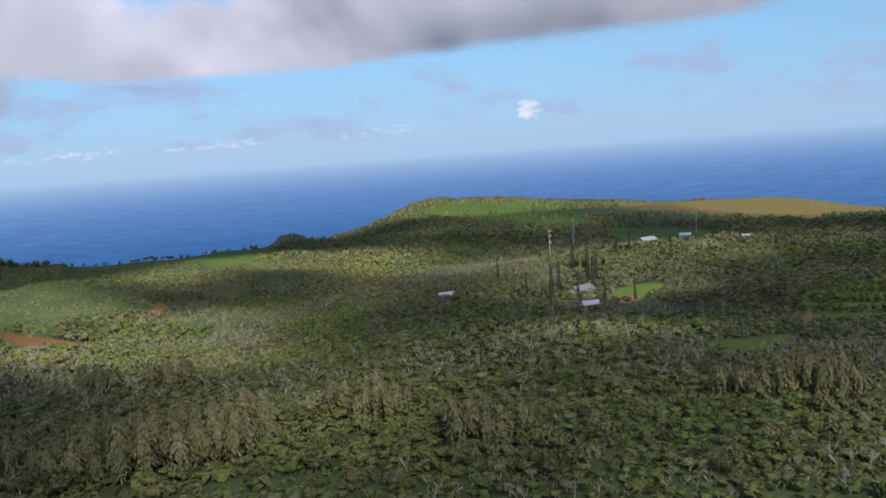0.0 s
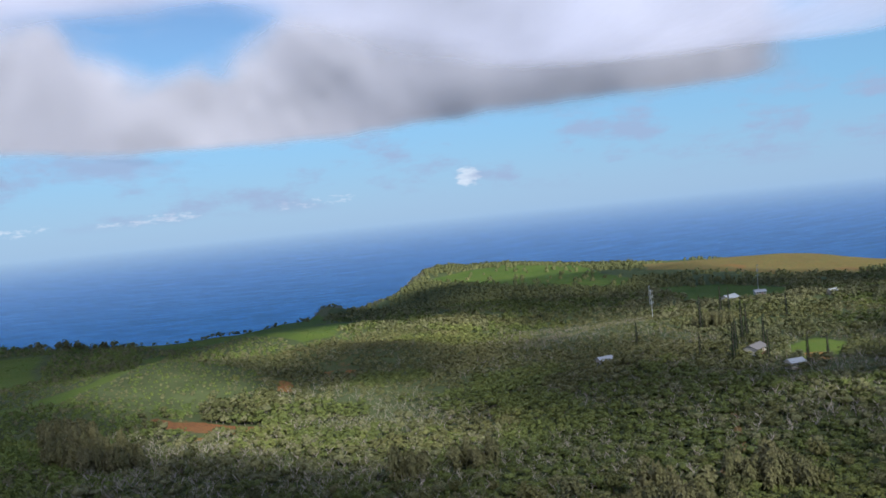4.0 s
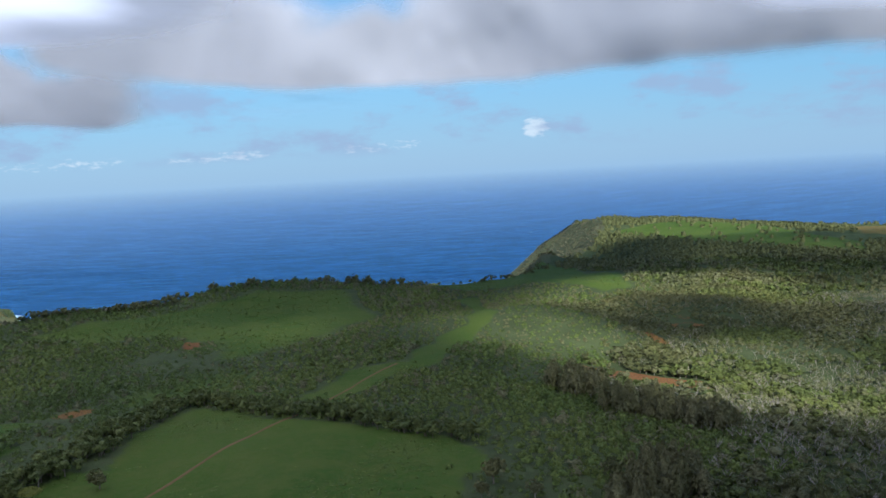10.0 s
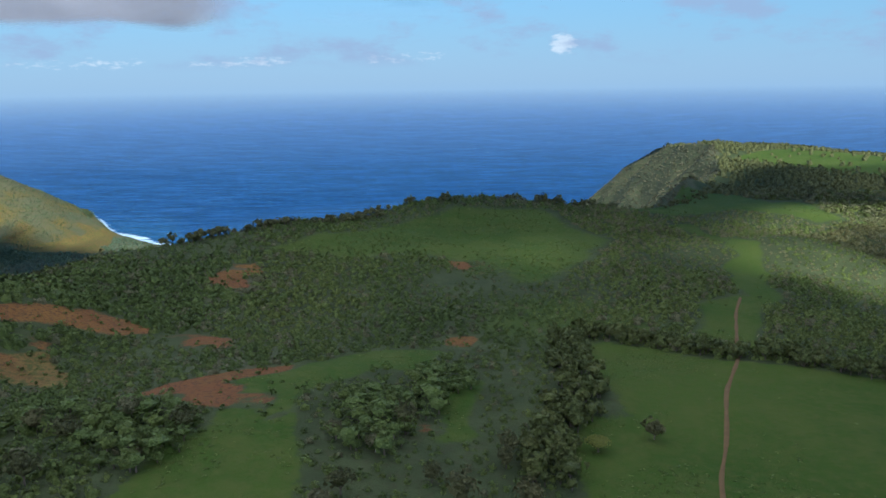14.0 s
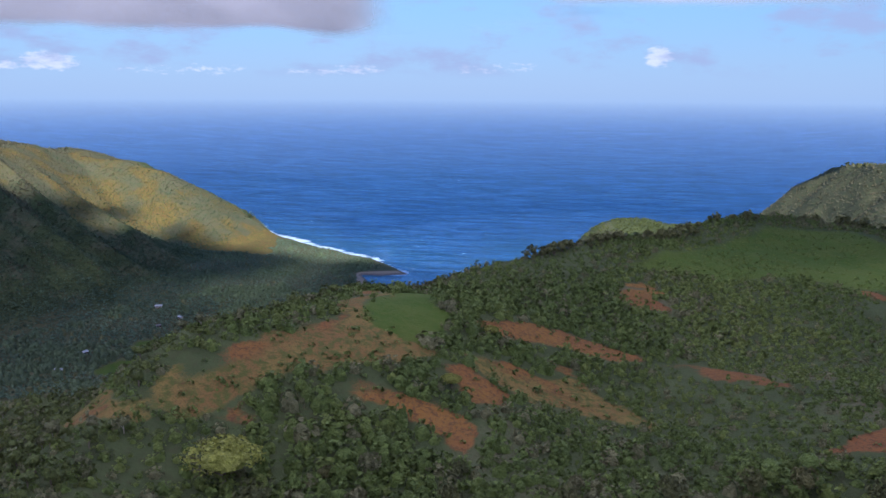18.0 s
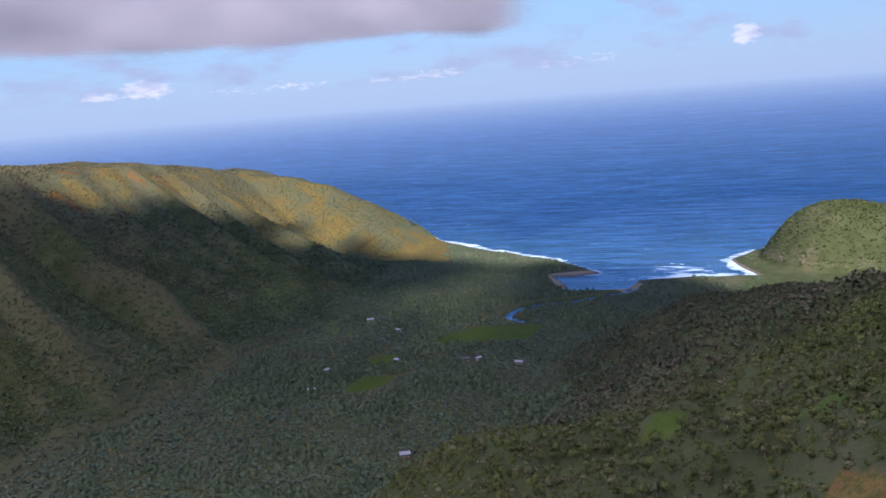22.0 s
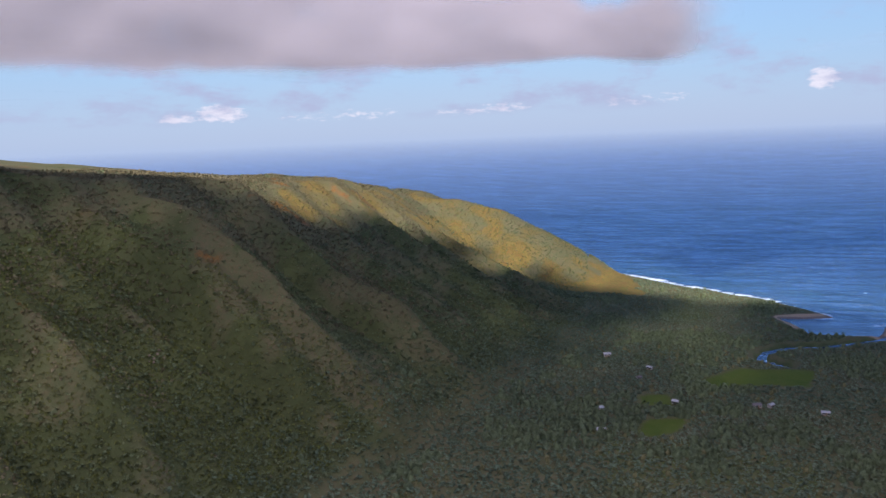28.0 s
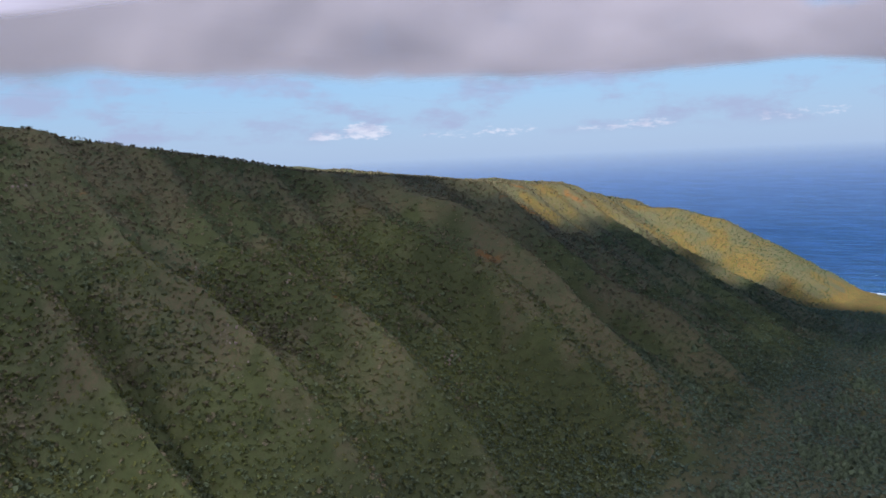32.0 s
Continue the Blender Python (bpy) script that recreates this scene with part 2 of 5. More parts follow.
EARTH, WATER = earth(), sea_water()
WOOD_LEAF = leaves("woodland_leaves", (0.060, 0.080, 0.018), (0.100, 0.120, 0.028), (0.165, 0.165, 0.046))
LUSH_LEAF = leaves("lush_leaves", (0.056, 0.086, 0.018), (0.098, 0.136, 0.028), (0.172, 0.200, 0.044))
LEAF = leaves("leaves", (0.062, 0.070, 0.022), (0.106, 0.108, 0.036), (0.165, 0.150, 0.056))
# paler, bluer leaves for valley and far hillside: distance haze put into their colour
HAZY_VALLEY_LEAF = leaves("hazy_valley_leaves", (0.078, 0.122, 0.076), (0.114, 0.160, 0.096), (0.160, 0.194, 0.118), 0.35)
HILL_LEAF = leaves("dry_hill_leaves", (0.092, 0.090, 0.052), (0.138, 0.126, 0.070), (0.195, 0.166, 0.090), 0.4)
HAZY_HILL_GREEN = leaves("hazy_green_hill_leaves", (0.070, 0.100, 0.052), (0.106, 0.140, 0.068), (0.160, 0.178, 0.086), 0.4)
SILVER_LEAF = leaves("silvery_leaves", (0.092, 0.098, 0.042), (0.140, 0.138, 0.060), (0.200, 0.186, 0.086))
FEATHER = leaves("ironwood_needles", (0.108, 0.108, 0.042), (0.150, 0.142, 0.060), (0.200, 0.178, 0.086))
PINE = leaves("pine_needles", (0.016, 0.030, 0.013), (0.028, 0.046, 0.018), (0.045, 0.065, 0.026))
BRIGHT_LEAF = leaves("yellow_green_leaves", (0.17, 0.20, 0.035), (0.27, 0.28, 0.05), (0.34, 0.33, 0.08))
BARK = plain("bark", (0.16, 0.13, 0.10), 0.9)
PALE_BARK = plain("pale_bark", (0.32, 0.28, 0.235), 0.9)
WALL_PAINT, ROOF_WHITE = plain("house_paint", (0.36, 0.34, 0.30), 0.7), plain("white_sheet_roof", (0.33, 0.34, 0.35), 0.6)
ROOF_DARK, GLASS, DOOR_WOOD = plain("weathered_roof", (0.13, 0.12, 0.12), 0.8), plain("window_glass", (0.03, 0.04, 0.05), 0.1), plain("door_wood", (0.16, 0.09, 0.05), 0.7)
CLAY_ROAD = plain("red_clay_track", (0.135, 0.085, 0.034), 0.95, 0.0, 0.35, 0.4)
STEEL = plain("galvanised_steel", (0.55, 0.56, 0.57), 0.45, 0.6)
STONE = plain("lava_stone", (0.20, 0.165, 0.14), 0.9, 0.0, 0.5, 0.8)


def cloud_stuff(name, thin, thick, stretch, white=0.9):
    """Vapour that passes part of the sun's light: thin and thick are the shares passed by its thin and thick parts."""
    m = bpy.data.materials.new(name)
    m.use_nodes = True
    t = m.node_tree
    t.nodes.remove(t.nodes["Principled BSDF"])
    map_ = t.nodes.new("ShaderNodeMapping")
    map_.inputs["Scale"].default_value = stretch
    t.links.new(spot(t), map_.inputs[0])
    p = map_.outputs[0]
    lumps, wisps, curls = noise_at(t, p, 0.0065, 2.0, 0.45, 0.2), noise_at(t, p, 0.017, 5.0, 0.58, 0.2), noise_at(t, p, 0.05, 4.0, 0.6)
    swell = calc(t, "ADD", calc(t, "MULTIPLY", calc(t, "SUBTRACT", lumps, 0.5), 0.9), calc(t, "MULTIPLY", calc(t, "SUBTRACT", wisps, 0.5), 0.30))
    swell = calc(t, "ADD", swell, calc(t, "MULTIPLY", calc(t, "SUBTRACT", curls, 0.5), 0.06))
    cover_ = ramp(t, calc(t, "ADD", attr(t, "mass"), calc(t, "MULTIPLY", swell, 0.9)), 0.02, 0.98, 0.0, 1.0)
    d, s, mix, clear, out = (t.nodes.new("ShaderNode" + n) for n in ("BsdfDiffuse", "BsdfTranslucent", "MixShader", "BsdfTransparent", "MixShader"))
    d.inputs[0].default_value, s.inputs[0].default_value = (white, white * 0.95, white * 1.06, 1), (0.80, 0.77, 0.88, 1)
    depth = calc(t, "ADD", attr(t, "dense"), calc(t, "MULTIPLY", swell, 0.8))
    t.links.new(ramp(t, depth, 0.0, 1.0, thin, thick), mix.inputs[0])
    t.links.new(d.outputs[0], mix.inputs[1]), t.links.new(s.outputs[0], mix.inputs[2])
    t.links.new(cover_, out.inputs[0]), t.links.new(clear.outputs[0], out.inputs[1]), t.links.new(mix.outputs[0], out.inputs[2])
    t.links.new(out.outputs[0], t.nodes["Material Output"].inputs[0])
    return m


CLOUD = cloud_stuff("cloud_vapour", 0.90, 0.27, (1.0, 0.33, 1.0), 0.80)
CLOUD_PINK = cloud_stuff("cloud_flank_pink", 0.14, 0.10, (1.0, 1.0, 1.4), 0.23)
CLOUD_SIDE = cloud_stuff("cloud_flank", 0.12, 0.08, (1.0, 1.0, 1.4), 0.33)
# ---- the lie of the land ----
def smooth(lo, hi, v):
    u = np.clip((v - lo) / (hi - lo), 0, 1)
    return u * u * (3 - 2 * u)


def to_line(x, y, line):
    """Distance from places to an open line of corners."""
    best = np.full(np.shape(x), 1e9)
    for (ax, ay), (bx, by) in zip(line, line[1:]):
        ux, uy = bx - ax, by - ay
        k = np.clip(((x - ax) * ux + (y - ay) * uy) / (ux * ux + uy * uy), 0, 1)
        best = np.minimum(best, np.hypot(x - ax - k * ux, y - ay - k * uy))
    return best


def inside(x, y, ring):
    """Signed distance to a closed ring, positive inside."""
    odd = np.zeros(np.shape(x), bool)
    for (ax, ay), (bx, by) in zip(ring, ring[1:] + ring[:1]):
        if ay != by:
            odd ^= ((ay > y) != (by > y)) & (x < (bx - ax) * (y - ay) / (by - ay) + ax)
    d = to_line(x, y, ring + ring[:1])
    return np.where(odd, d, -d)


def wavy(x, y, size, seed=0.0):
    """Smooth value noise from -1 to 1 with features about size metres across."""
    u, v = x / size + seed * 17.3, y / size + seed * 9.1
    i, j = np.floor(u), np.floor(v)
    fu, fv = u - i, v - j
    fu, fv = fu * fu * (3 - 2 * fu), fv * fv * (3 - 2 * fv)

    def corner(a, b):
        h = np.sin(a * 127.1 + b * 311.7 + seed * 74.7) * 43758.5453
        return 2 * (h - np.floor(h)) - 1
    return ((corner(i, j) * (1 - fu) + corner(i + 1, j) * fu) * (1 - fv)
            + (corner(i, j + 1) * (1 - fu) + corner(i + 1, j + 1) * fu) * fv)


def rough(x, y, size, octaves=4, seed=0.0):
    return sum(wavy(x, y, size / 2 ** k, seed + k) / 2 ** k for k in range(octaves))


COAST = [(-3200, 1350), (-2300, 1330), (-1900, 1380), (-1720, 1350), (-1640, 1540), (-1560, 1740), (-1390, 1800), (-1230, 1680),
         (-1115, 1515), (-977, 1392), (-853, 1304), (-772, 1206), (-836, 1188), (-808, 1112), (-736, 1112), (-722, 1160), (-642, 1176),
         (-562, 1178), (-590, 1280), (-552, 1340), (-440, 1420), (-300, 1380), (-270, 1230), (-250, 1185), (-290, 1340),
         (-262, 1720), (-30, 1890), (340, 1640), (720, 1480), (1300, 1450), (3200, 1450), (3200, -3000), (-3200, -3000)]
VALLEY = [(-1115, 1460), (-1078, 1200), (-1100, 950), (-1128, 800), (-1150, 650), (-1190, 430), (-1230, 100), (-1200, -700),
          (-830, -700), (-850, 0), (-850, 300), (-835, 550), (-785, 800), (-700, 960), (-610, 1110), (-600, 1180), (-800, 1400)]
MOUNDS = [(-620, 280, 70, 13.4), (-560, 200, 70, -7.0), (-480, 240, 70, 5.0), (-530, 330, 70, -5.9), (-400, 420, 120, -1.7),
          (-330, 280, 120, 3.7), (-200, 430, 110, -11.8), (-160, 640, 90, 8.8), (-80, 560, 110, -14.1), (150, 650, 200, 2.8),
          (-200, 940, 150, -9.3), (0, 1350, 200, 21.4), (300, 1100, 250, 10.7), (850, 1300, 260, -44)]
HILLOCKS = [(-450, 640, 75, 8.5), (-525, 505, 40, 5.0), (-240, 480, 50, 16.5), (-200, 920, 40, 14.0), (-100, 360, 110, -11.5), (20, 660, 75, -11.3), (-580, 320, 35, 7.3), (-120, 560, 35, 9.0),
            (-540, 280, 35, -9.5), (-100, 940, 50, -6.0), (-660, 320, 35, -8.8), (-280, 400, 75, 5.8), (20, 300, 50, 5.1), (-600, 220, 35, -6.5), (-640, 250, 22, 6.0), (-478, 345, 30, -4.0), (490, 1120, 130, 11.0), (-608, 392, 30, -4.0)]
# where the spurs of the far valley side stand at its foot, and how far they stand out
SPURS = [(150, 18, 50), (245, 24, 45), (330, 30, 52), (425, 26, 50), (530, 12, 40), (632, 34, 75), (785, 24, 60), (900, 13, 50), (1010, 17, 60), (1180, 12, 60),
         (195, 11, 28), (288, 13, 30), (378, 11, 26), (480, 15, 32), (580, 15, 32), (705, 13, 34), (845, 11, 30), (955, 10, 28), (1095, 10, 30)]
RIM = [(-640, -1600), (-640, 240), (-630, 330), (-618, 380), (-560, 470), (-495, 550), (-405, 638), (-340, 640), (-280, 655), (-225, 740), (-190, 905), (-150, 985),
       (-108, 1060), (-78, 1180), (-32, 1330), (-45, 1500), (-50, 1650), (40, 1700), (340, 1540), (720, 1390), (3200, 1380), (3200, -1600)]
KNOLL = [(-445, 1272), (-230, 1225)]
RIVER = [(-846, 964), (-872, 985), (-866, 1016), (-838, 1042), (-800, 1052), (-735, 1095), (-722, 1112)]


# side ridges that run down from the plateau's rim to the valley floor: corners with their heights, and the steepness of their sides
SIDE_RIDGES = [([(-480, 470, 165), (-520, 520, 152), (-600, 700, 109), (-650, 780, 82), (-660, 830, 64), (-682, 930, 4)], 0.58),
               ([(-560, 495, 158), (-599, 528, 154), (-625, 534, 143), (-658, 540, 125), (-695, 520, 111), (-725, 530, 87), (-740, 580, 58), (-765, 640, 16)], 0.72),
               ([(-635, 326, 190), (-663, 338, 177), (-690, 337, 169), (-715, 341, 161), (-744, 349, 147), (-763, 358, 137), (-805, 378, 100), (-850, 400, 40)], 0.66)]

NOSE = [(-1450, 1440, 146), (-1375, 1455, 139), (-1305, 1460, 121), (-1235, 1467, 68), (-1170, 1460, 32), (-1095, 1440, 7), (-1070, 1440, 1)]


def ridge(x, y, line, steep_):
    """Height of a ridge that falls away evenly on both sides of its crest."""
    best = np.full(np.shape(x), -1e9)
    for (ax, ay, az), (bx, by, bz) in zip(line, line[1:]):
        ux, uy = bx - ax, by - ay
        k = np.clip(((x - ax) * ux + (y - ay) * uy) / (ux * ux + uy * uy), 0, 1)
        d = np.hypot(x - ax - k * ux, y - ay - k * uy)
        best = np.maximum(best, az + k * (bz - az) - steep_ * np.hypot(d, 12) + 12 * steep_)
    return best


def height(x, y):
    """The ground's height in metres above the sea."""
    # near plateau, falling away outside its rim
    top = 186.9 - 33.41 * x / 1000 - 34.34 * y / 1000
    for mx, my, size, lift in MOUNDS + HILLOCKS:
        top = top + lift * np.exp(-((x - mx) ** 2 + (y - my) ** 2) / size ** 2)
    top = top + rough(x, y, 90, 4, 2.0) * 2.5
    out = np.maximum(0, -inside(x, y, RIM) + 9 * rough(x, y, 70, 3, 5.0))
    bluff = smooth(-330, -200, x)
    gentle = 0.64 * (np.hypot(out, 14) - 14)
    sheer = smooth(335, 425, y)
    fall = gentle * (1 - sheer) + 0.95 * out * sheer
    near = top - (1 - bluff) * fall - bluff * (0.9 * out)
    near = near + rough(x, y, 34, 3, 7.0) * 3.0 * smooth(0, 60, out)
    for line, steep_ in SIDE_RIDGES:
        near = np.maximum(near, ridge(x, y, line, steep_) + (4 * rough(x, y, 60, 3, 10.0) + 3 * rough(x, y, 24, 2, 13.0)) * smooth(0, 60, out))
    # the low headland on the right of the bay
    knoll = 80 * (1 - (to_line(x, y, KNOLL) / 108) ** 2.4) + 4 * rough(x, y, 60, 3, 1.0)
    near = np.maximum(near, knoll)
    # far side of the valley, with its spurs
    d = -inside(x, y, VALLEY)
    far = 231 - 0.135 * np.maximum(y - 830, 0) - 0.04 * np.minimum(y - 830, 0) - 0.085 * (x + 1500)
    far = far - 8 * np.exp(-((y - 800) / 110) ** 2) + 13 * np.exp(-((y - 1140) / 75) ** 2) * smooth(-1700, -1540, x) + 13 * np.exp(-((y - 1340) / 70) ** 2) + 16 * np.exp(-((y - 1500) / 60) ** 2) + 26 * smooth(700, 380, y) + 2.5 * rough(x, y, 120, 4, 6.0)
    s = y + 0.28 * (x + 1160) + 16 * rough(x, y, 150, 3, 3.0)
    fine = 1 - np.abs(wavy(s, 0.25 * x, 42, 8.0))
    spur = sum(lift * np.maximum(0, 1 - np.abs(s - at) / wide) for at, lift, wide in SPURS) + 9 * fine * (1 - 0.6 * smooth(850, 1000, y))
    wall = 350 + 110 * smooth(800, 450, y) - 40 * smooth(1250, 1480, y)
    reach = np.clip((d + (spur * 1.7 - 33) * smooth(-10, 60, d)) / wall, 0, 1)
    floor = 4 + 0.012 * np.maximum(0, 1050 - y)
    beyond = floor + (far - floor) * reach ** 0.9
    beyond = beyond + (spur - 20) * np.sin(np.clip(d / 350, 0, 1) * math.pi) ** 1.5 * (1.45 + 0.6 * smooth(760, 560, y)) + rough(x, y, 40, 3, 7.0) * 1.5 * smooth(0, 60, d)
    c = inside(x, y, COAST) + 5 * wavy(x, y, 40, 4.0)
    bank = smooth(40, 0, d)
    beyond = beyond * (np.clip(c / 150, 0, 1) ** 0.85 * (1 - bank) + bank)
    z = np.where(x < -1000, beyond, np.maximum(near, floor + 0.6 * rough(x, y, 30, 3, 9.0)))
    # the far side's nose, running down to the sea
    z = np.maximum(z, np.where(x < -1000, ridge(x, y, NOSE, 0.55) + 2.5 * rough(x, y, 40, 3, 14.0), -99))
    # shore and river bed
    edge = np.clip(c / np.where(z > 30, 45.0, 14.0), 0, 1)
    z = np.where(c < 0, np.maximum(-12, c * 0.35), z * np.sin(edge * math.pi / 2))
    r = to_line(x, y, RIVER)
    return np.where((r < 11) & (c > -5), np.minimum(z, -1.2 + 5.5 * smooth(3, 11, r)), z)
# ---- what grows where ----
PATCHES = {"grass": [], "soil": [], "dry": []}


def lay(kind, soft_edge, *ring):
    """A patch of ground cover inside a ring of corners."""
    PATCHES[kind].append((soft_edge, list(ring)))


lay("grass", 4, (-384, 307), (-343, 282), (-295, 260), (-278, 236), (-293, 228), (-304, 223), (-307, 218), (-396, 224), (-382, 240), (-384, 265))
lay("grass", 4, (-383, 305), (-344, 283), (-326, 270), (-313, 264), (-332, 210), (-398, 211), (-395, 234), (-382, 241), (-387, 271))
lay("grass", 4, (-480, 247), (-462, 270), (-442, 289), (-423, 290), (-432, 268), (-416, 261), (-419, 238), (-414, 226), (-425, 220), (-425, 238), (-430, 257), (-434, 271), (-445, 270), (-456, 252), (-457, 231), (-451, 217), (-451, 206), (-470, 203), (-474, 227))
lay("grass", 3, (-608, 311), (-606, 350), (-600, 382), (-589, 312), (-581, 307), (-585, 287), (-590, 278), (-599, 281), (-605, 285), (-609, 290))
lay("grass", 14, (-523, 461), (-424, 587), (-370, 605), (-358, 553), (-340, 521), (-361, 453), (-387, 393), (-399, 390), (-408, 434), (-444, 459), (-483, 439))
lay("grass", 4, (-314, 357), (-302, 431), (-285, 458), (-278, 482), (-281, 556), (-295, 577), (-275, 581), (-266, 477), (-280, 442), (-297, 382), (-306, 360))
lay("grass", 5, (-344, 307), (-333, 351), (-315, 368), (-308, 356), (-326, 330), (-331, 297))
lay("grass", 4, (-340, 294), (-325, 343), (-308, 372), (-288, 430), (-278, 502), (-266, 475), (-285, 417), (-308, 358), (-323, 318), (-332, 292))
lay("grass", 14, (-57, 1167), (81, 1311), (208, 1323), (167, 1032), (190, 956), (136, 851), (94, 915), (23, 1061))
lay("grass", 10, (196, 795), (242, 803), (236, 731), (170, 668), (168, 725))
lay("grass", 4, (88, 403), (109, 419), (114, 394), (94, 362), (77, 359))
lay("grass", 4, (90, 266), (98, 280), (124, 291), (118, 273), (102, 258), (93, 256))
lay("grass", 8, (167, 818), (232, 816), (268, 723), (202, 633), (145, 665))
lay("soil", 2, (-602, 254), (-596, 261), (-589, 256), (-579, 254), (-569, 248), (-569, 235), (-573, 235), (-576, 241), (-587, 246), (-591, 250), (-600, 247))
lay("soil", 2, (-585, 269), (-576, 278), (-566, 272), (-565, 262), (-571, 259))
lay("soil", 2, (-577, 306), (-567, 321), (-552, 337), (-539, 332), (-525, 326), (-527, 318), (-543, 315), (-553, 314), (-567, 306))
lay("soil", 2, (-520, 322), (-508, 328), (-492, 313), (-496, 303), (-517, 315))
lay("soil", 1.5, (-578, 283), (-567, 292), (-550, 290), (-537, 277), (-538, 272), (-553, 281), (-562, 282))
lay("soil", 1.5, (-559, 304), (-548, 301), (-546, 294), (-554, 297))
lay("soil", 2.5, (-530, 401), (-519, 428), (-509, 409), (-516, 398), (-510, 384), (-521, 388))
lay("soil", 1.2, (-605, 320), (-604, 320), (-605, 294), (-606, 280), (-608, 280), (-607, 294))
lay("soil", 2, (-554, 214), (-542, 216), (-526, 215), (-526, 208), (-526, 200), (-531, 201), (-538, 207), (-547, 206))
lay("soil", 2, (-574, 197), (-568, 204), (-551, 210), (-548, 205), (-559, 198), (-571, 193))
lay("soil", 1.5, (-502, 243), (-492, 251), (-478, 262), (-464, 269), (-465, 263), (-479, 250), (-474, 245), (-476, 238), (-482, 246), (-494, 243))
lay("soil", 1.5, (-471, 242), (-463, 244), (-462, 235), (-470, 231))
lay("soil", 1.5, (-423, 308), (-416, 311), (-417, 293), (-426, 290))
lay("soil", 1.5, (-465, 232), (-458, 231), (-461, 226))
lay("soil", 2, (-534, 396), (-515, 393), (-510, 381), (-525, 383))
lay("soil", 2, (-532, 426), (-514, 418), (-507, 403), (-519, 404))
lay("soil", 2, (-526, 323), (-499, 323), (-488, 293), (-519, 312))
lay("soil", 3, (-431, 441), (-417, 435), (-420, 414))
lay("soil", 1.5, (-490, 248), (-474, 250), (-466, 235), (-473, 232), (-483, 236))
lay("soil", 1.2, (-432, 232), (-423, 234), (-423, 225), (-428, 225))
lay("soil", 2, (-641, 242), (-633, 249), (-627, 258), (-617, 270), (-614, 302), (-624, 348), (-615, 370), (-610, 295), (-611, 276), (-603, 274), (-590, 277), (-585, 278), (-600, 267), (-616, 257), (-627, 246), (-627, 241), (-634, 233), (-636, 234))
lay("soil", 1.5, (-616, 251), (-614, 252), (-604, 239), (-604, 236), (-607, 239), (-614, 246))
lay("soil", 1.5, (-626, 235), (-621, 240), (-616, 235), (-618, 231), (-625, 232))
lay("soil", 1.5, (-668, 248), (-653, 232), (-641, 228), (-642, 225), (-649, 223), (-666, 232))
lay("soil", 2.5, (-222, 407), (-205, 399), (-178, 392), (-180, 367), (-198, 375), (-197, 332), (-211, 380))
lay("soil", 3, (-160, 531), (-139, 538), (-140, 511), (-160, 505))
lay("soil", 3, (-187, 493), (-174, 488), (-172, 462), (-183, 462))
lay("soil", 3, (-237, 403), (-217, 397), (-191, 397), (-199, 364), (-216, 366))
lay("soil", 2.5, (86, 381), (96, 377), (90, 354), (79, 355))
lay("grass", 14, (-990, 823), (-961, 836), (-958, 801), (-983, 798))
lay("grass", 14, (-981, 730), (-976, 763), (-940, 771), (-949, 740), (-965, 721))
lay("grass", 16, (-934, 884), (-898, 931), (-826, 946), (-829, 890), (-874, 883), (-918, 862))
lay("grass", 10, (-319, 633), (-276, 615), (-232, 640), (-207, 627), (-186, 600), (-164, 608), (-146, 720), (-181, 690), (-170, 800), (-195, 895), (-215, 860), (-250, 690), (-300, 650))
lay("dry", 12, (250, 1129), (360, 1083), (420, 900), (390, 780), (330, 850), (273, 958))
lay("dry", 25, (235, 1030), (307, 985), (330, 900), (390, 850), (500, 900), (620, 950), (900, 1000), (900, 1450), (560, 1420), (380, 1290), (250, 1150))
lay("dry", 12, (-1500, 980), (-1400, 1000), (-1385, 1180), (-1400, 1330), (-1330, 1480), (-1180, 1490), (-1130, 1530), (-1330, 1640), (-1480, 1560), (-1470, 1250))
lay("dry", 15, (-1450, 900), (-1385, 940), (-1345, 1180), (-1230, 1160), (-1215, 1290), (-1100, 1290), (-1020, 1290), (-1060, 1450), (-1130, 1530), (-1330, 1640), (-1480, 1560))
lay("grass", 6, (-392, 240), (-292, 240), (-300, 140), (-410, 140))
lay("grass", 6, (-478, 215), (-452, 215), (-450, 150), (-490, 150))
lay("dry", 4, (-643, 239), (-633, 251), (-618, 276), (-617, 322), (-620, 355), (-612, 350), (-607, 292), (-592, 280), (-584, 274), (-615, 254), (-627, 243), (-636, 231))
lay("dry", 3, (-672, 250), (-656, 238), (-641, 230), (-636, 231), (-640, 223), (-648, 221), (-666, 229))
lay("dry", 3, (-583, 282), (-568, 293), (-549, 295), (-534, 275), (-537, 267), (-554, 279), (-564, 276))
lay("grass", 3, (140, 303), (290, 300), (290, 384), (176, 382), (150, 335))
lay("soil", 8, (300, 1010), (345, 1010), (350, 960), (310, 940))
lay("soil", 8, (395, 900), (450, 930), (470, 860), (410, 830))
lay("soil", 6, (262, 1090), (300, 1080), (290, 1040), (262, 1050))
lay("grass", 7, (-712, 322), (-704, 334), (-694, 328), (-698, 314))
lay("grass", 7, (-690, 318), (-682, 326), (-676, 318), (-682, 308))
lay("grass", 7, (-672, 290), (-663, 303), (-654, 294), (-662, 282))
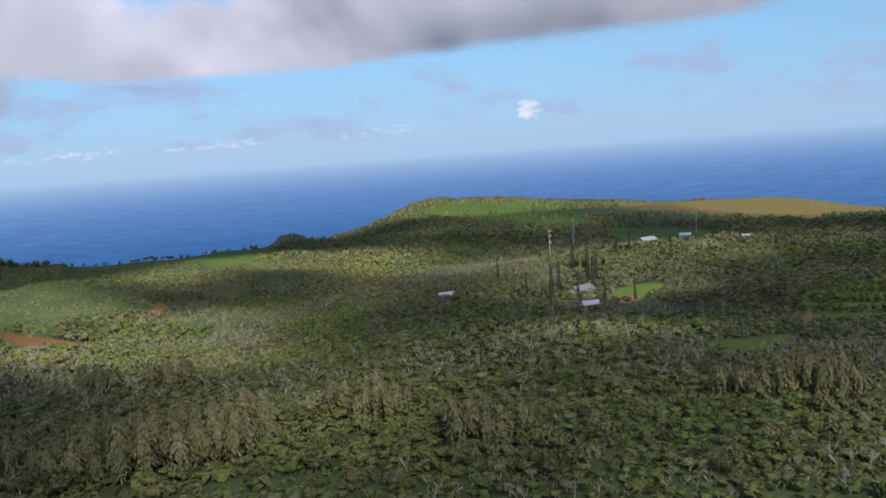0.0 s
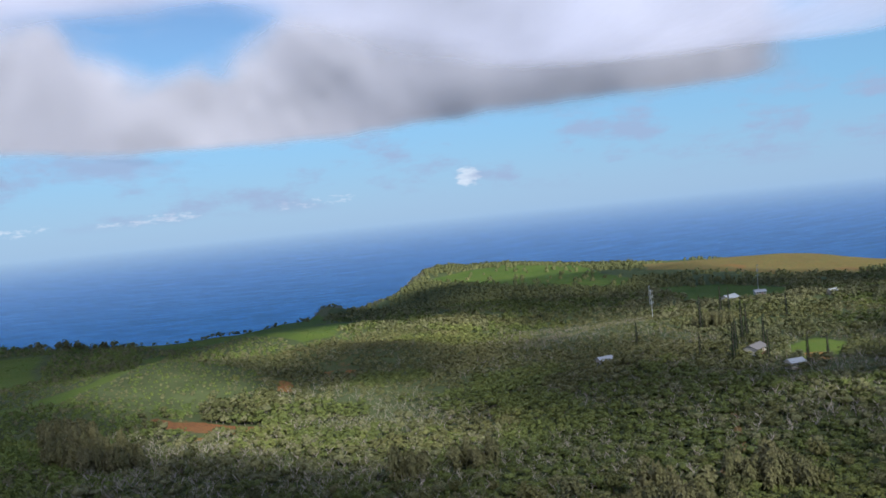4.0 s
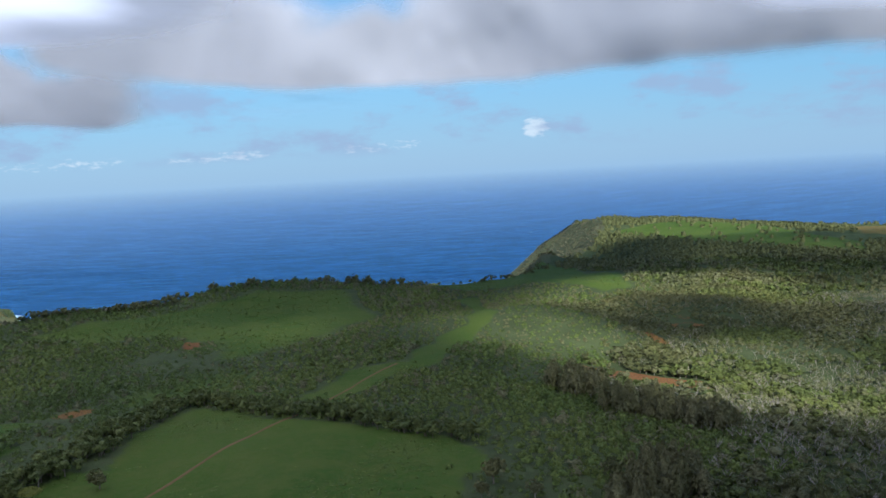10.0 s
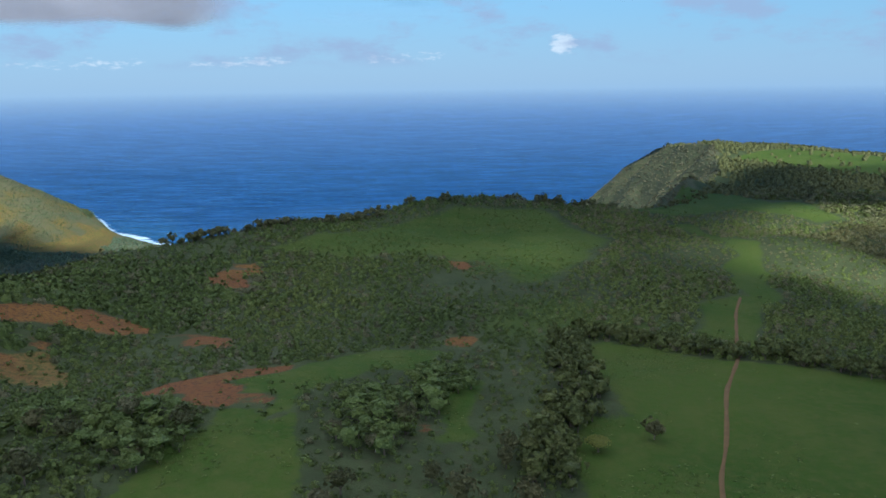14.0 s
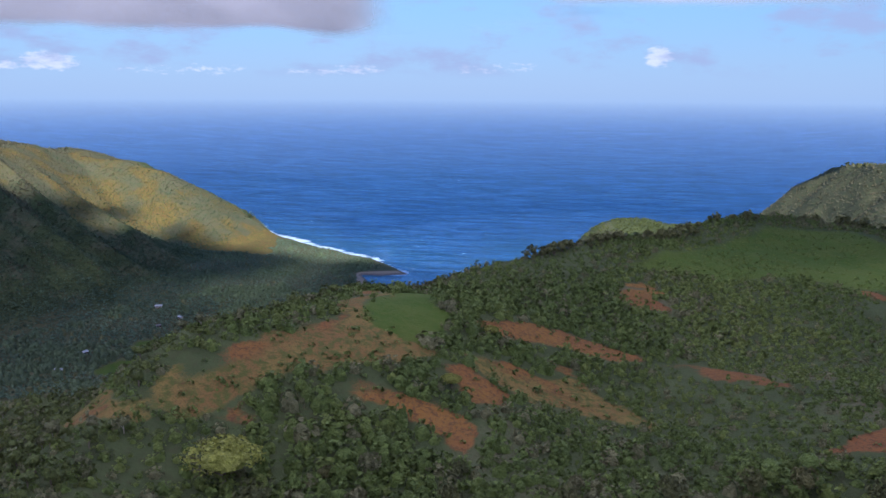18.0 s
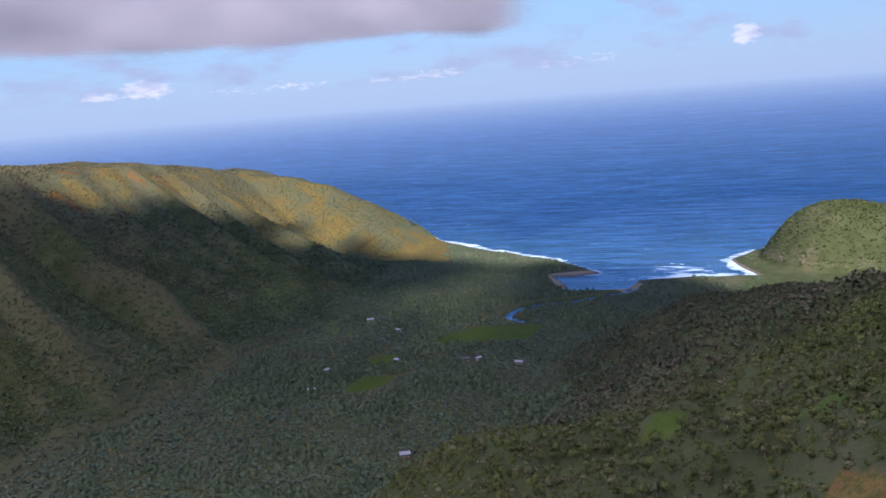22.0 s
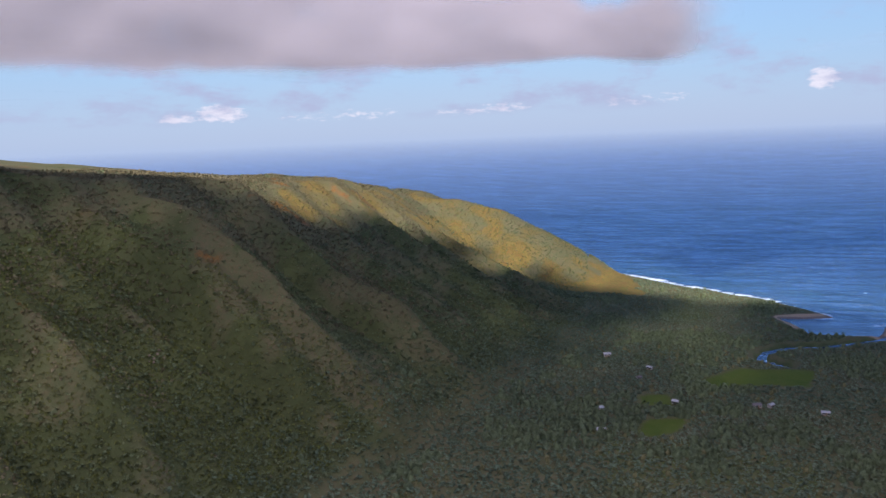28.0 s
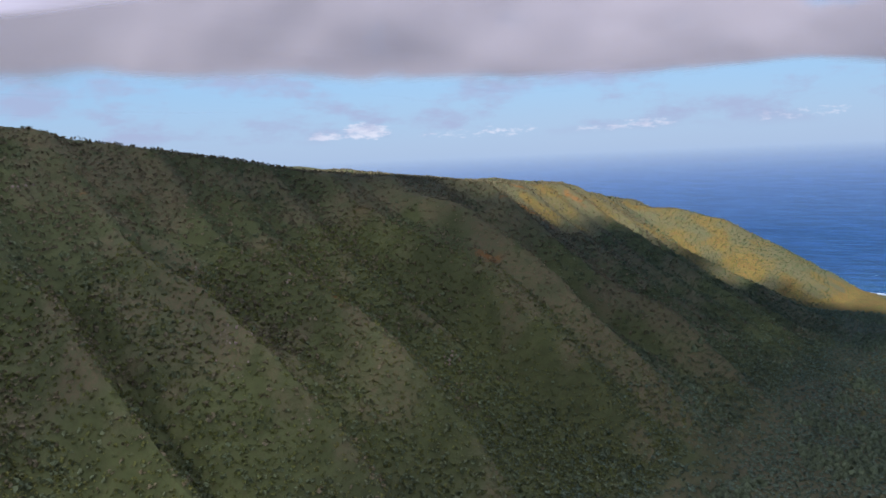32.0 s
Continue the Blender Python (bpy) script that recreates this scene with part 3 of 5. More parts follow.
HEDGES = [(4.5, [(-384, 314), (-369, 304), (-345, 288), (-332, 281), (-311, 269), (-286, 258)]), (5.5, [(-388, 308), (-391, 271), (-391, 245), (-400, 233), (-404, 205)]),
          (1.6, [(150, 317), (270, 315)]), (2.2, [(160, 340), (270, 338)]), (1.6, [(178, 362), (270, 362)]), (1.6, [(180, 374), (275, 374)])]


def cover(x, y):
    """How far grass, bare soil and dry straw cover the ground, 0 to 1 each."""
    dx_, dy_ = rough(x, y, 22, 4, 11.0), rough(x, y, 22, 4, 12.0)
    got = {}
    for kind, patches in PATCHES.items():
        best = np.zeros(np.shape(x))
        ragged = {"grass": 3.0, "soil": 2.2, "dry": 7.0}[kind]
        wx, wy = x + ragged * dx_, y + ragged * dy_
        for soft_edge, corners in patches:
            cx, cy = [c[0] for c in corners], [c[1] for c in corners]
            near_by = (x > min(cx) - 60) & (x < max(cx) + 60) & (y > min(cy) - 60) & (y < max(cy) + 60)
            if near_by.any():
                best[near_by] = np.maximum(best[near_by], smooth(-soft_edge, soft_edge, inside(wx[near_by], wy[near_by], corners)))
        got[kind] = best
    return got

# ---- ground ----
def steps(*runs):
    """Grid lines: (from, to, step) runs laid end to end."""
    lines = [np.arange(a, b, s) for a, b, s in runs]
    return np.concatenate(lines + [np.array([runs[-1][1]])])


def mesh_of(name, verts, faces, mats, smooth_shade=True, **fields):
    """A mesh from arrays of corners and of faces with equally many corners; fields are values for each corner."""
    me = bpy.data.meshes.new(name)
    verts, faces = np.asarray(verts, np.float32), np.asarray(faces, np.int32)
    n, k = faces.shape
    me.vertices.add(len(verts))
    me.vertices.foreach_set("co", verts.ravel())
    me.loops.add(n * k)
    me.loops.foreach_set("vertex_index", faces.ravel())
    me.polygons.add(n)
    me.polygons.foreach_set("loop_start", np.arange(0, n * k, k, dtype=np.int32))
    me.polygons.foreach_set("loop_total", np.full(n, k, np.int32))
    me.polygons.foreach_set("use_smooth", np.full(n, smooth_shade))
    for m in mats:
        me.materials.append(m)
    for key, values in fields.items():
        me.attributes.new(key, "FLOAT", "POINT").data.foreach_set("value", np.asarray(values, np.float32).ravel())
    me.update(calc_edges=True)
    return me


def grid_faces(nx, ny):
    i = np.arange(nx * ny).reshape(ny, nx)
    return np.stack([i[:-1, :-1], i[:-1, 1:], i[1:, 1:], i[1:, :-1]], -1).reshape(-1, 4)


def spur_crest(x, y):
    """1 on the crests of the far side's spurs, 0 in the gullies."""
    s = y + 0.28 * (x + 1160) + 16 * rough(x, y, 150, 3, 3.0)
    best = sum(np.maximum(0, 1 - np.abs(s - at) / wide) * lift / 34 for at, lift, wide in SPURS)
    return np.clip(best + 0.35 * (1 - np.abs(wavy(s, 0.25 * x, 42, 8.0))) - 0.15, 0, 1)


gx = steps((-3200, -1700, 25), (-1700, -800, 7), (-800, -700, 4.4), (-700, -400, 3.2), (-400, 250, 4.4), (250, 900, 10), (900, 3200, 50))
gy = steps((-1600, 0, 40), (0, 170, 9), (170, 450, 3.2), (450, 700, 4.4), (700, 1060, 8), (1060, 1240, 4), (1240, 1800, 8), (1800, 1960, 20))
GX, GY = np.meshgrid(gx, gy)
GZ = height(GX, GY)
on = cover(GX, GY)
sx, sy = np.gradient(GZ, gx, axis=1), np.gradient(GZ, gy, axis=0)
steep = np.hypot(sx, sy)
wallside = (GX < -1000) & (GZ > 12)
dry = np.where(wallside, np.maximum(on["dry"] * np.clip(0.50 + 0.26 * rough(GX, GY, 30, 4, 30.0), 0, 1), 0.28 * spur_crest(GX, GY) * smooth(30, 110, GZ) + 0.2 * rough(GX, GY, 120, 3, 21.0)), on["dry"])
soil = np.where(wallside, np.maximum(on["soil"], 0.3 * smooth(0.55, 0.95, spur_crest(GX, GY)) * smooth(-0.1, 0.6, rough(GX, GY, 36, 3, 25.0)) * smooth(20, 60, GZ) + smooth(125, 175, GZ) * smooth(0.1, 0.7, rough(GX, GY, 45, 4, 22.0)) * np.where(GY > 850, 0.66, 0.36)), on["soil"])
rock = np.clip(smooth(1.0, 1.6, steep) * np.where(wallside, 0.2, 0.5) + np.where(wallside, smooth(0.6, 1.2, rough(GX, GY, 30, 4, 23.0)) * 0.3 * spur_crest(GX, GY), 0), 0, 1)
shore = inside(GX, GY, COAST)
soil = soil * np.clip(0.78 + 0.62 * rough(GX, GY, 13, 4, 26.0), 0.12, 1.1)
rock = np.maximum(rock, smooth(16, 4, shore) * smooth(4, 0.5, GZ) * 0.8)
soil = soil * np.where(wallside, 1.0, 1 - 0.46 * on["dry"])
grass = on["grass"] * (1 - np.clip(on["soil"], 0, 1))
plateau_lawn = smooth(1000, 900, GY) * smooth(-640, -560, GX) * smooth(-310, -370, GX) * smooth(60, 140, GY) * smooth(0.0, 0.7, rough(GX, GY, 120, 4, 24.0)) * 0.55 * np.clip(smooth(430, 500, GY) + smooth(-455, -420, GX), 0, 1)
grass = np.maximum(grass, plateau_lawn * (1 - on["soil"]))
heath = np.where(wallside, np.clip(0.34 * spur_crest(GX, GY) ** 2 * smooth(15, 50, GZ) + 0.34 * rough(GX, GY, 70, 4, 27.0) + 0.34 * rough(GX, GY, 22, 3, 28.0) + 0.04 + 0.36 * smooth(560, 760, GY) + 0.30 * smooth(90, 200, GZ), 0, 1), 0)
point = smooth(-450, -480, GX) * smooth(500, 440, GY) + (inside(GX, GY, RIM) < -5) * (GX < -400) * (GZ > 12)
heath = np.maximum(heath, np.clip(point, 0, 1) * (0.20 + 0.5 * rough(GX, GY, 45, 4, 29.0)) * (GX > -1000))
heath = np.maximum(heath, 0.6 * (GY > 790) * (GX > -330) * (inside(GX, GY, RIM) < 10) * (GZ > 3))
# heath kept sparse on the knoll: darker ground in place of cloud shade
heath = np.maximum(heath, (0.16 + 0.4 * rough(GX, GY, 40, 4, 32.0)) * smooth(170, 130, to_line(GX, GY, KNOLL)))
heath = np.maximum(heath, 0.85 * on["dry"])
heath = np.maximum(heath, (0.72 + 0.2 * rough(GX, GY, 50, 3, 33.0)) * smooth(-60, 10, inside(GX, GY, VALLEY)) * (GZ > 1.5))
grass = np.maximum(grass, 0.46 * smooth(-0.1, 0.6, rough(GX, GY, 80, 3, 34.0)) * smooth(-10, 40, inside(GX, GY, VALLEY)) * (GZ > 1.5))
sand = smooth(15, 5, to_line(GX, GY, [(-790, 1200), (-836, 1188), (-822, 1140), (-808, 1112), (-770, 1108), (-736, 1110), (-724, 1128)])) * (GZ > -2)
land_faces = grid_faces(len(gx), len(gy))
land_faces = land_faces[GZ.ravel()[land_faces].max(1) > -7]
ground_mesh = mesh_of("ground", np.stack([GX, GY, GZ], -1).reshape(-1, 3), land_faces, [EARTH], grass=grass, soil=soil, dry=dry, rock=rock, heath=heath, sand=sand)
ground = tagged(new("ground", ground_mesh), "green wooded island plateau cut by a deep valley", "ground", kind="structure")

# ---- the sea, one sheet that lifts to the horizon far out, and the water of the bay ----
rings = steps((0, 2600, 100), (2600, 4400, 60))
turns = np.linspace(0, 2 * math.pi, 181)
RR, TT = np.meshgrid(rings, turns)
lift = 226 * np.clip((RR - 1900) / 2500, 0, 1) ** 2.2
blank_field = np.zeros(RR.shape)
# painted haze: share of far water made see-through, by angle below the horizon
sea_mesh = mesh_of("water", np.stack([-480 + RR * np.sin(TT), 80 + RR * np.cos(TT), lift], -1).reshape(-1, 3), grid_faces(len(rings), len(turns))[:, ::-1], [WATER], shoal=blank_field, surf=blank_field, haze=np.exp(np.minimum(0, np.degrees(np.arctan2(lift - 256, RR)) + 0.42) / 2.3) * smooth(1750, 3000, RR))
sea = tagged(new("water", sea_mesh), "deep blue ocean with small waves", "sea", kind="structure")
bx, by = steps((-1300, -430, 5)), steps((900, 1560, 5), (1560, 1760, 12))
BX, BY = np.meshgrid(bx, by)
off = -inside(BX, BY, COAST) + 6 * rough(BX, BY, 50, 3, 31.0)
shoal = smooth(330, 0, off) * smooth(-1290, -1090, BX) * smooth(-435, -600, BX) * smooth(1750, 1450, BY)
bay_mouth = np.exp(-((BX + 660) / 90) ** 2 - ((BY - 1225) / 55) ** 2)
surf = np.clip(smooth(24, 1, off) * 0.76 * smooth(1115, 1200, BY) * np.where((BX < -770) | (BX > -740), 1.0, 0.4) + 0.70 * bay_mouth, 0, 1)
surf = np.maximum(surf, smooth(34, 3, off) * smooth(-800, -850, BX) * smooth(1185, 1215, BY) * 0.95)
surf = np.where((BY < 1195) & (BX < -735), 0, surf)
bay_mesh = mesh_of("bay_water", np.stack([BX, BY, 0.12 + 0 * BX], -1).reshape(-1, 3), grid_faces(len(bx), len(by)), [WATER], shoal=shoal, surf=surf, haze=0 * BX)
bay = tagged(new("water_bay", bay_mesh), "turquoise bay water with white surf along the shore", "sea", kind="structure")

# ---- clouds: a low deck over the land, and the flank of a bank of cloud beyond the bay ----
DECK = [(-3200, -1400), (1100, -1400), (1100, 300), (760, 480), (440, 820), (120, 850), (-120, 700), (-210, 540), (-330, 540), (-480, 710), (-640, 800), (-780, 830), (-860, 845), (-945, 845), (-1040, 895),
        (-1085, 790), (-1150, 960), (-1195, 890), (-1220, 785), (-1285, 770), (-1303, 680), (-1360, 640), (-1470, 640), (-1800, 560), (-3200, 300)]


def gap(x, y, cx, cy, rx, ry):
    return np.exp(-(((x - cx) / rx) ** 2 + ((y - cy) / ry) ** 2))


BREAKS = [(-222, 430, 44, 32, 1.0), (-168, 350, 55, 42, 1.9), (-110, 300, 50, 30, 0.8), (-145, 425, 40, 32, 0.9), (-118, 630, 65, 45, 1.6),
          (-205, 560, 45, 60, 0.8), (480, 990, 120, 130, 2.0), (92, 378, 32, 24, 1.1), (70, 292, 46, 20, 0.8), (-272, 470, 38, 60, 0.6), (-385, 470, 55, 70, 0.42)]


def deck(x, y):
    """How thick the cloud stands over a place, about 0 to 1."""
    crisp = 0.42
    land = smooth(-120, 190, (inside(x, y, DECK) + 45 * crisp * rough(x, y, 170, 3, 41.0)) / crisp)
    # sunlit clearings on the ground, under breaks that lie towards the sun
    hole = sum(deep * gap(x - 96, y + 264, ax, ay, rx, ry) for ax, ay, rx, ry, deep in BREAKS)
    hole = hole + (0.2 + 0.2 * smooth(20, 140, x)) * smooth(430, 560, y) * smooth(-420, -300, x)
    # overhead, out of view: thinned to lighten the forest and valley below
    broken = smooth(-130, 60, x) * smooth(520, 380, y) * np.clip(0.46 + 0.30 * rough(x, y, 110, 3, 44.0), 0, 0.85)
    thin_ = 0.13 * smooth(-820, -920, x) * smooth(720, 600, y) + 0.22 * gap(x, y, -820, 590, 130, 200)
    return np.clip(land * 1.1 - hole - broken, -0.6, 1.0) - thin_


cx_, cy_ = steps((-3200, 1000, 28)), steps((-1400, 2050, 28))
CX, CY = np.meshgrid(cx_, cy_)
thick = deck(CX, CY)
# density is cut over the western land, out of view, to brighten it
dense = np.clip(0.64 - 0.12 * smooth(-420, -220, CX) + 0.15 * rough(CX, CY * 0.4, 330, 2, 47.0) - (0.5 + 0.12 * smooth(-480, -620, CX)) * smooth(-330, -450, CX) * smooth(420 + 340 * smooth(-440, -560, CX), 300 + 300 * smooth(-440, -560, CX), CY) + 0.15 * smooth(-300, -600, CX) * smooth(420, 560, CY) + 0.55 * smooth(-1270, -1390, CX) * smooth(340, 440, CY), -0.3, 1)
cloud_mesh = mesh_of("cloud", np.stack([CX, CY, 400 + 5 * rough(CX, CY * 0.5, 260, 2, 43.0)], -1).reshape(-1, 3), grid_faces(len(cx_), len(cy_)), [CLOUD], mass=thick, dense=dense)
tagged(new("cloud", cloud_mesh), "low grey and white trade-wind cloud deck with soft edges", "cloud", "clouds", "structure")


def cloud_bank(label, line, crown, ends, seed, vapour):
    """The lumpy flank of a far bank of cloud, with a flat base; crown gives its top's height along the line."""
    line = np.array(line, float)
    n = len(line) - 1
    S, V = np.meshgrid(np.linspace(0, n, 40 * n + 1), np.linspace(0, 1, 25))
    k = np.minimum(S.astype(int), n - 1)
    along = line[k] * (1 - (S - k))[..., None] + line[k + 1] * (S - k)[..., None]
    for _ in range(60):
        along[:, 1:-1] = (along[:, :-2] + 2 * along[:, 1:-1] + along[:, 2:]) / 4
    run = np.concatenate([[0], np.cumsum(np.linalg.norm(np.diff(along[0], axis=0), axis=1))])[None, :] + 0 * V
    top = np.interp(S[0], range(n + 1), crown)[None, :] + 0 * V
    z = 388 + (top - 388) * V
    puffs = 15 * rough(run, z * 1.3, 210, 2, seed) + 2.5 * rough(run, z, 60, 2, seed + 3)
    bulge = 55 * np.sin((0.28 + 0.60 * V) * math.pi) + puffs
    mass = smooth(0.0, 0.14, V) * smooth(1.0, 0.5, V + 0.2 * rough(run, V * 80, 130, 3, seed + 1)) * smooth(run.max(), run.max() - ends[1], run) * smooth(0, ends[0], run)
    me = mesh_of("cloud", np.stack([along[..., 0], along[..., 1] - bulge, z + 8 * rough(run, 0 * z, 200, 2, seed + 2) * smooth(0.6, 0.0, V)], -1).reshape(-1, 3), grid_faces(S.shape[1], 25), [vapour], mass=mass * 1.1, dense=0.3 + 0 * S)
    tagged(new("cloud", me), label, "cloud", "clouds", "structure")


cloud_bank("bank of pinkish grey cumulus beyond the bay", [(-2500, 760), (-2330, 1060), (-1960, 1490), (-1520, 1840), (-870, 1835)], (840, 830, 770, 670, 560), (200, 230), 45.0, CLOUD_PINK)
cloud_bank("broad grey and white cloud bank over the coast", [(-790, 960), (-690, 1180), (-540, 1380), (-300, 1450), (-60, 1380), (230, 1230), (430, 1170), (520, 1120)],
           (660, 660, 605, 640, 690, 690, 650, 560), (120, 130), 52.0, CLOUD_SIDE)

# dirt tracks, draped on the ground
def track(name, label, half, *line):
    pts = []
    for (ax, ay), (bx_, by_) in zip(line, line[1:]):
        n = max(2, int(math.hypot(bx_ - ax, by_ - ay) / 3))
        pts += [(ax + (bx_ - ax) * k / n, ay + (by_ - ay) * k / n) for k in range(n)]
    p = np.array(pts + [line[-1]], float)
    for _ in range(3):
        p[1:-1] = (p[:-2] + 2 * p[1:-1] + p[2:]) / 4
    go = np.gradient(p, axis=0)
    go /= np.linalg.norm(go, axis=1)[:, None]
    side = np.stack([-go[:, 1], go[:, 0]], 1)
    wide = half * (1 + 0.3 * wavy(p[:, 0], p[:, 1], 7, 71.0))[:, None]
    rows_ = [p + side * wide * k for k in (-1, -0.4, 0.4, 1)]
    x_, y_ = np.stack([r[:, 0] for r in rows_], 1), np.stack([r[:, 1] for r in rows_], 1)
    z_ = height(x_, y_) + np.array([-0.15, 0.18, 0.18, -0.15])
    me = mesh_of(name, np.stack([x_, y_, z_], -1).reshape(-1, 3), grid_faces(4, len(p)), [CLAY_ROAD])
    return tagged(new(name, me), label, "track", kind="structure")


track("path", "narrow red dirt track across the green pasture", 0.75, (-384, 160), (-370, 213), (-364, 228), (-355, 257), (-344, 281), (-325, 340), (-316, 362))
track("road", "red dirt road into the forest", 1.6, (-58, 176), (-42, 200), (-29, 220), (-13, 241), (1, 278))
track("road", "red dirt road beside hedge rows", 1.5, (136, 292), (141, 303), (149, 320), (156, 329), (200, 328), (275, 327))

# ---- plants ----
def prism(a, b, ra, rb, sides=3):
    """A tapered stem from a to b."""
    a, b = np.array(a, float), np.array(b, float)
    w = (b - a) / (np.linalg.norm(b - a) + 1e-9)
    u = np.cross(w, (0.31, 0.95, 0.1))
    u /= np.linalg.norm(u)
    v = np.cross(w, u)
    t = np.arange(sides) * 2 * math.pi / sides
    ring = np.cos(t)[:, None] * u + np.sin(t)[:, None] * v
    verts = np.concatenate([a + ra * ring, b + rb * ring])
    i = np.arange(sides)
    j = (i + 1) % sides
    return verts, np.concatenate([np.stack([i, j, j + sides], 1), np.stack([i, j + sides, i + sides], 1)])


def ball(rng, rx, ry, rz, cz, lumps=0.25):
    """A lumpy twenty-faced mass that fills the inside of a crown."""
    g = (1 + 5 ** 0.5) / 2
    p = np.array([(-1, g, 0), (1, g, 0), (-1, -g, 0), (1, -g, 0), (0, -1, g), (0, 1, g), (0, -1, -g), (0, 1, -g), (g, 0, -1), (g, 0, 1), (-g, 0, -1), (-g, 0, 1)]) / math.hypot(1, g)
    f = np.array([(0, 11, 5), (0, 5, 1), (0, 1, 7), (0, 7, 10), (0, 10, 11), (1, 5, 9), (5, 11, 4), (11, 10, 2), (10, 7, 6), (7, 1, 8),
                  (3, 9, 4), (3, 4, 2), (3, 2, 6), (3, 6, 8), (3, 8, 9), (4, 9, 5), (2, 4, 11), (6, 2, 10), (8, 6, 7), (9, 8, 1)])
    p = p * (1 + lumps * rng.uniform(-1, 1, (12, 1)))
    return p * (rx, ry, rz) + (0, 0, cz), f


def tufts(rng, n, rx, ry, rz, cz, size, low=-0.35):
    """Leaf clumps, each a small bent kite, over the outside of a crown."""
    z = rng.uniform(low, 1, n)
    t = rng.uniform(0, 2 * math.pi, n)
    r = np.sqrt(np.maximum(0, 1 - z * z))
    way = np.stack([r * np.cos(t), r * np.sin(t), z], 1)
    c = way * (rx, ry, rz) * rng.uniform(0.78, 1.12, (n, 1)) + (0, 0, cz)
    nrm = way + rng.normal(0, 0.55, (n, 3))
    nrm /= np.linalg.norm(nrm, axis=1)[:, None]
    u = np.cross(nrm, rng.normal(0, 1, (n, 3)))
    u /= np.linalg.norm(u, axis=1)[:, None]
    v = np.cross(nrm, u)
    s = size * rng.uniform(0.6, 1.35, (n, 1))
    q = np.stack([c - u * s, c - v * s * 0.7 + nrm * s * 0.3, c + u * s, c + v * s * 0.7 + nrm * s * 0.3], 1).reshape(-1, 3)
    k = np.arange(n)[:, None] * 4
    return q, np.concatenate([k + (0, 1, 2), k + (0, 2, 3)])


def gather(*pieces):
    """Joins (verts, faces, material) pieces into one proto."""
    vs, fs, ms, base = [], [], [], 0
    for v, f, m in pieces:
        vs.append(v), fs.append(f + base), ms.append(np.full(len(f), m))
        base += len(v)
    return np.concatenate(vs), np.concatenate(fs), np.concatenate(ms)


def broadleaf(rng, n, size=0.55, tall=1.0, trunk=True):
    """A spreading tree about one metre wide; scaled when planted."""
    rx, ry, rz = 0.5 * rng.uniform(0.85, 1.15), 0.5 * rng.uniform(0.85, 1.15), 0.34 * tall
    cz = 0.62 * tall
    parts_ = [(*ball(rng, rx * 0.68, ry * 0.68, rz * 0.70, cz - 0.04, 0.35), 0)]
    heads = 3 if n > 40 else 2
    for _ in range(heads):
        a, d = rng.uniform(0, 2 * math.pi), rng.uniform(0.08, 0.26)
        v, f = tufts(rng, max(3, n // heads), rx * rng.uniform(0.6, 0.85), ry * rng.uniform(0.6, 0.85), rz * rng.uniform(0.7, 1.0), cz + rng.uniform(-0.08, 0.14), size * 0.2)
        parts_.append((v + (d * math.cos(a), d * math.sin(a), 0), f, 0))
    if trunk:
        parts_.append((*prism((0, 0, -0.15), (0.03, 0.02, cz), 0.045, 0.02), 1))
        for _ in range(2):
            a = rng.uniform(0, 2 * math.pi)
            parts_.append((*prism((0.01, 0, cz * 0.45), (0.3 * math.cos(a), 0.3 * math.sin(a), cz), 0.025, 0.01), 1))
    return gather(*parts_)


def dome(rng, r, tall, lumps=0.25):
    """A lumpy low cap of ten faces."""
    t = np.arange(5) * 2 * math.pi / 5
    low = np.stack([r * np.cos(t), r * np.sin(t), 0 * t - 0.1], 1)
    mid = np.stack([0.72 * r * np.cos(t + 0.6), 0.72 * r * np.sin(t + 0.6), 0 * t + 0.62 * tall], 1)
    v = np.concatenate([low, mid, [(0, 0, tall)]])
    v[:, :2] *= 1 + lumps * rng.uniform(-1, 1, (11, 1))
    i = np.arange(5)
    j = (i + 1) % 5
    f = np.concatenate([np.stack([i, j, i + 5], 1), np.stack([j, j + 5, i + 5], 1), np.stack([i + 5, j + 5, np.full(5, 10)], 1)])
    return v, f


def shrub(rng, n, size=0.9):
    v, f = tufts(rng, n, 0.47, 0.47, 0.42, 0.2, 0.145 * size, low=-0.05)
    return gather((*dome(rng, 0.36, 0.46), 0), (v, f, 0))


def valley_tree(rng, n):
    v, f = tufts(rng, n, 0.46, 0.46, 0.34, 0.42, 0.20, low=-0.05)
    return gather((*dome(rng, 0.44, 0.72), 0), (v, f, 0))


def low_bush(rng, n):
    v, f = tufts(rng, n, 0.40, 0.40, 0.36, 0.12, 0.26, low=0.1)
    return gather((v, f, 0))


def bare_tree(rng, twigs=9):
    """A grey leafless tree of forking branches with a few leaves left."""
    pieces = [(*prism((0, 0, -0.1), (0.02, 0, 0.38), 0.024, 0.017), 1)]
    for _ in range(4):
        a = rng.uniform(0, 2 * math.pi)
        mid = np.array((0.2 * math.cos(a), 0.2 * math.sin(a), rng.uniform(0.5, 0.7)))
        pieces.append((*prism((0.02, 0, 0.36), mid, 0.016, 0.011), 1))
        for _ in range(max(1, twigs // 4)):
            b = a + rng.uniform(-1.0, 1.0)
            end = mid + (0.24 * math.cos(b), 0.24 * math.sin(b), rng.uniform(0.12, 0.34))
            pieces.append((*prism(mid, end, 0.010, 0.004), 1))
    v, f = tufts(rng, 9, 0.46, 0.46, 0.34, 0.6, 0.09)
    pieces.append((v, f, 0))
    return gather(*pieces)


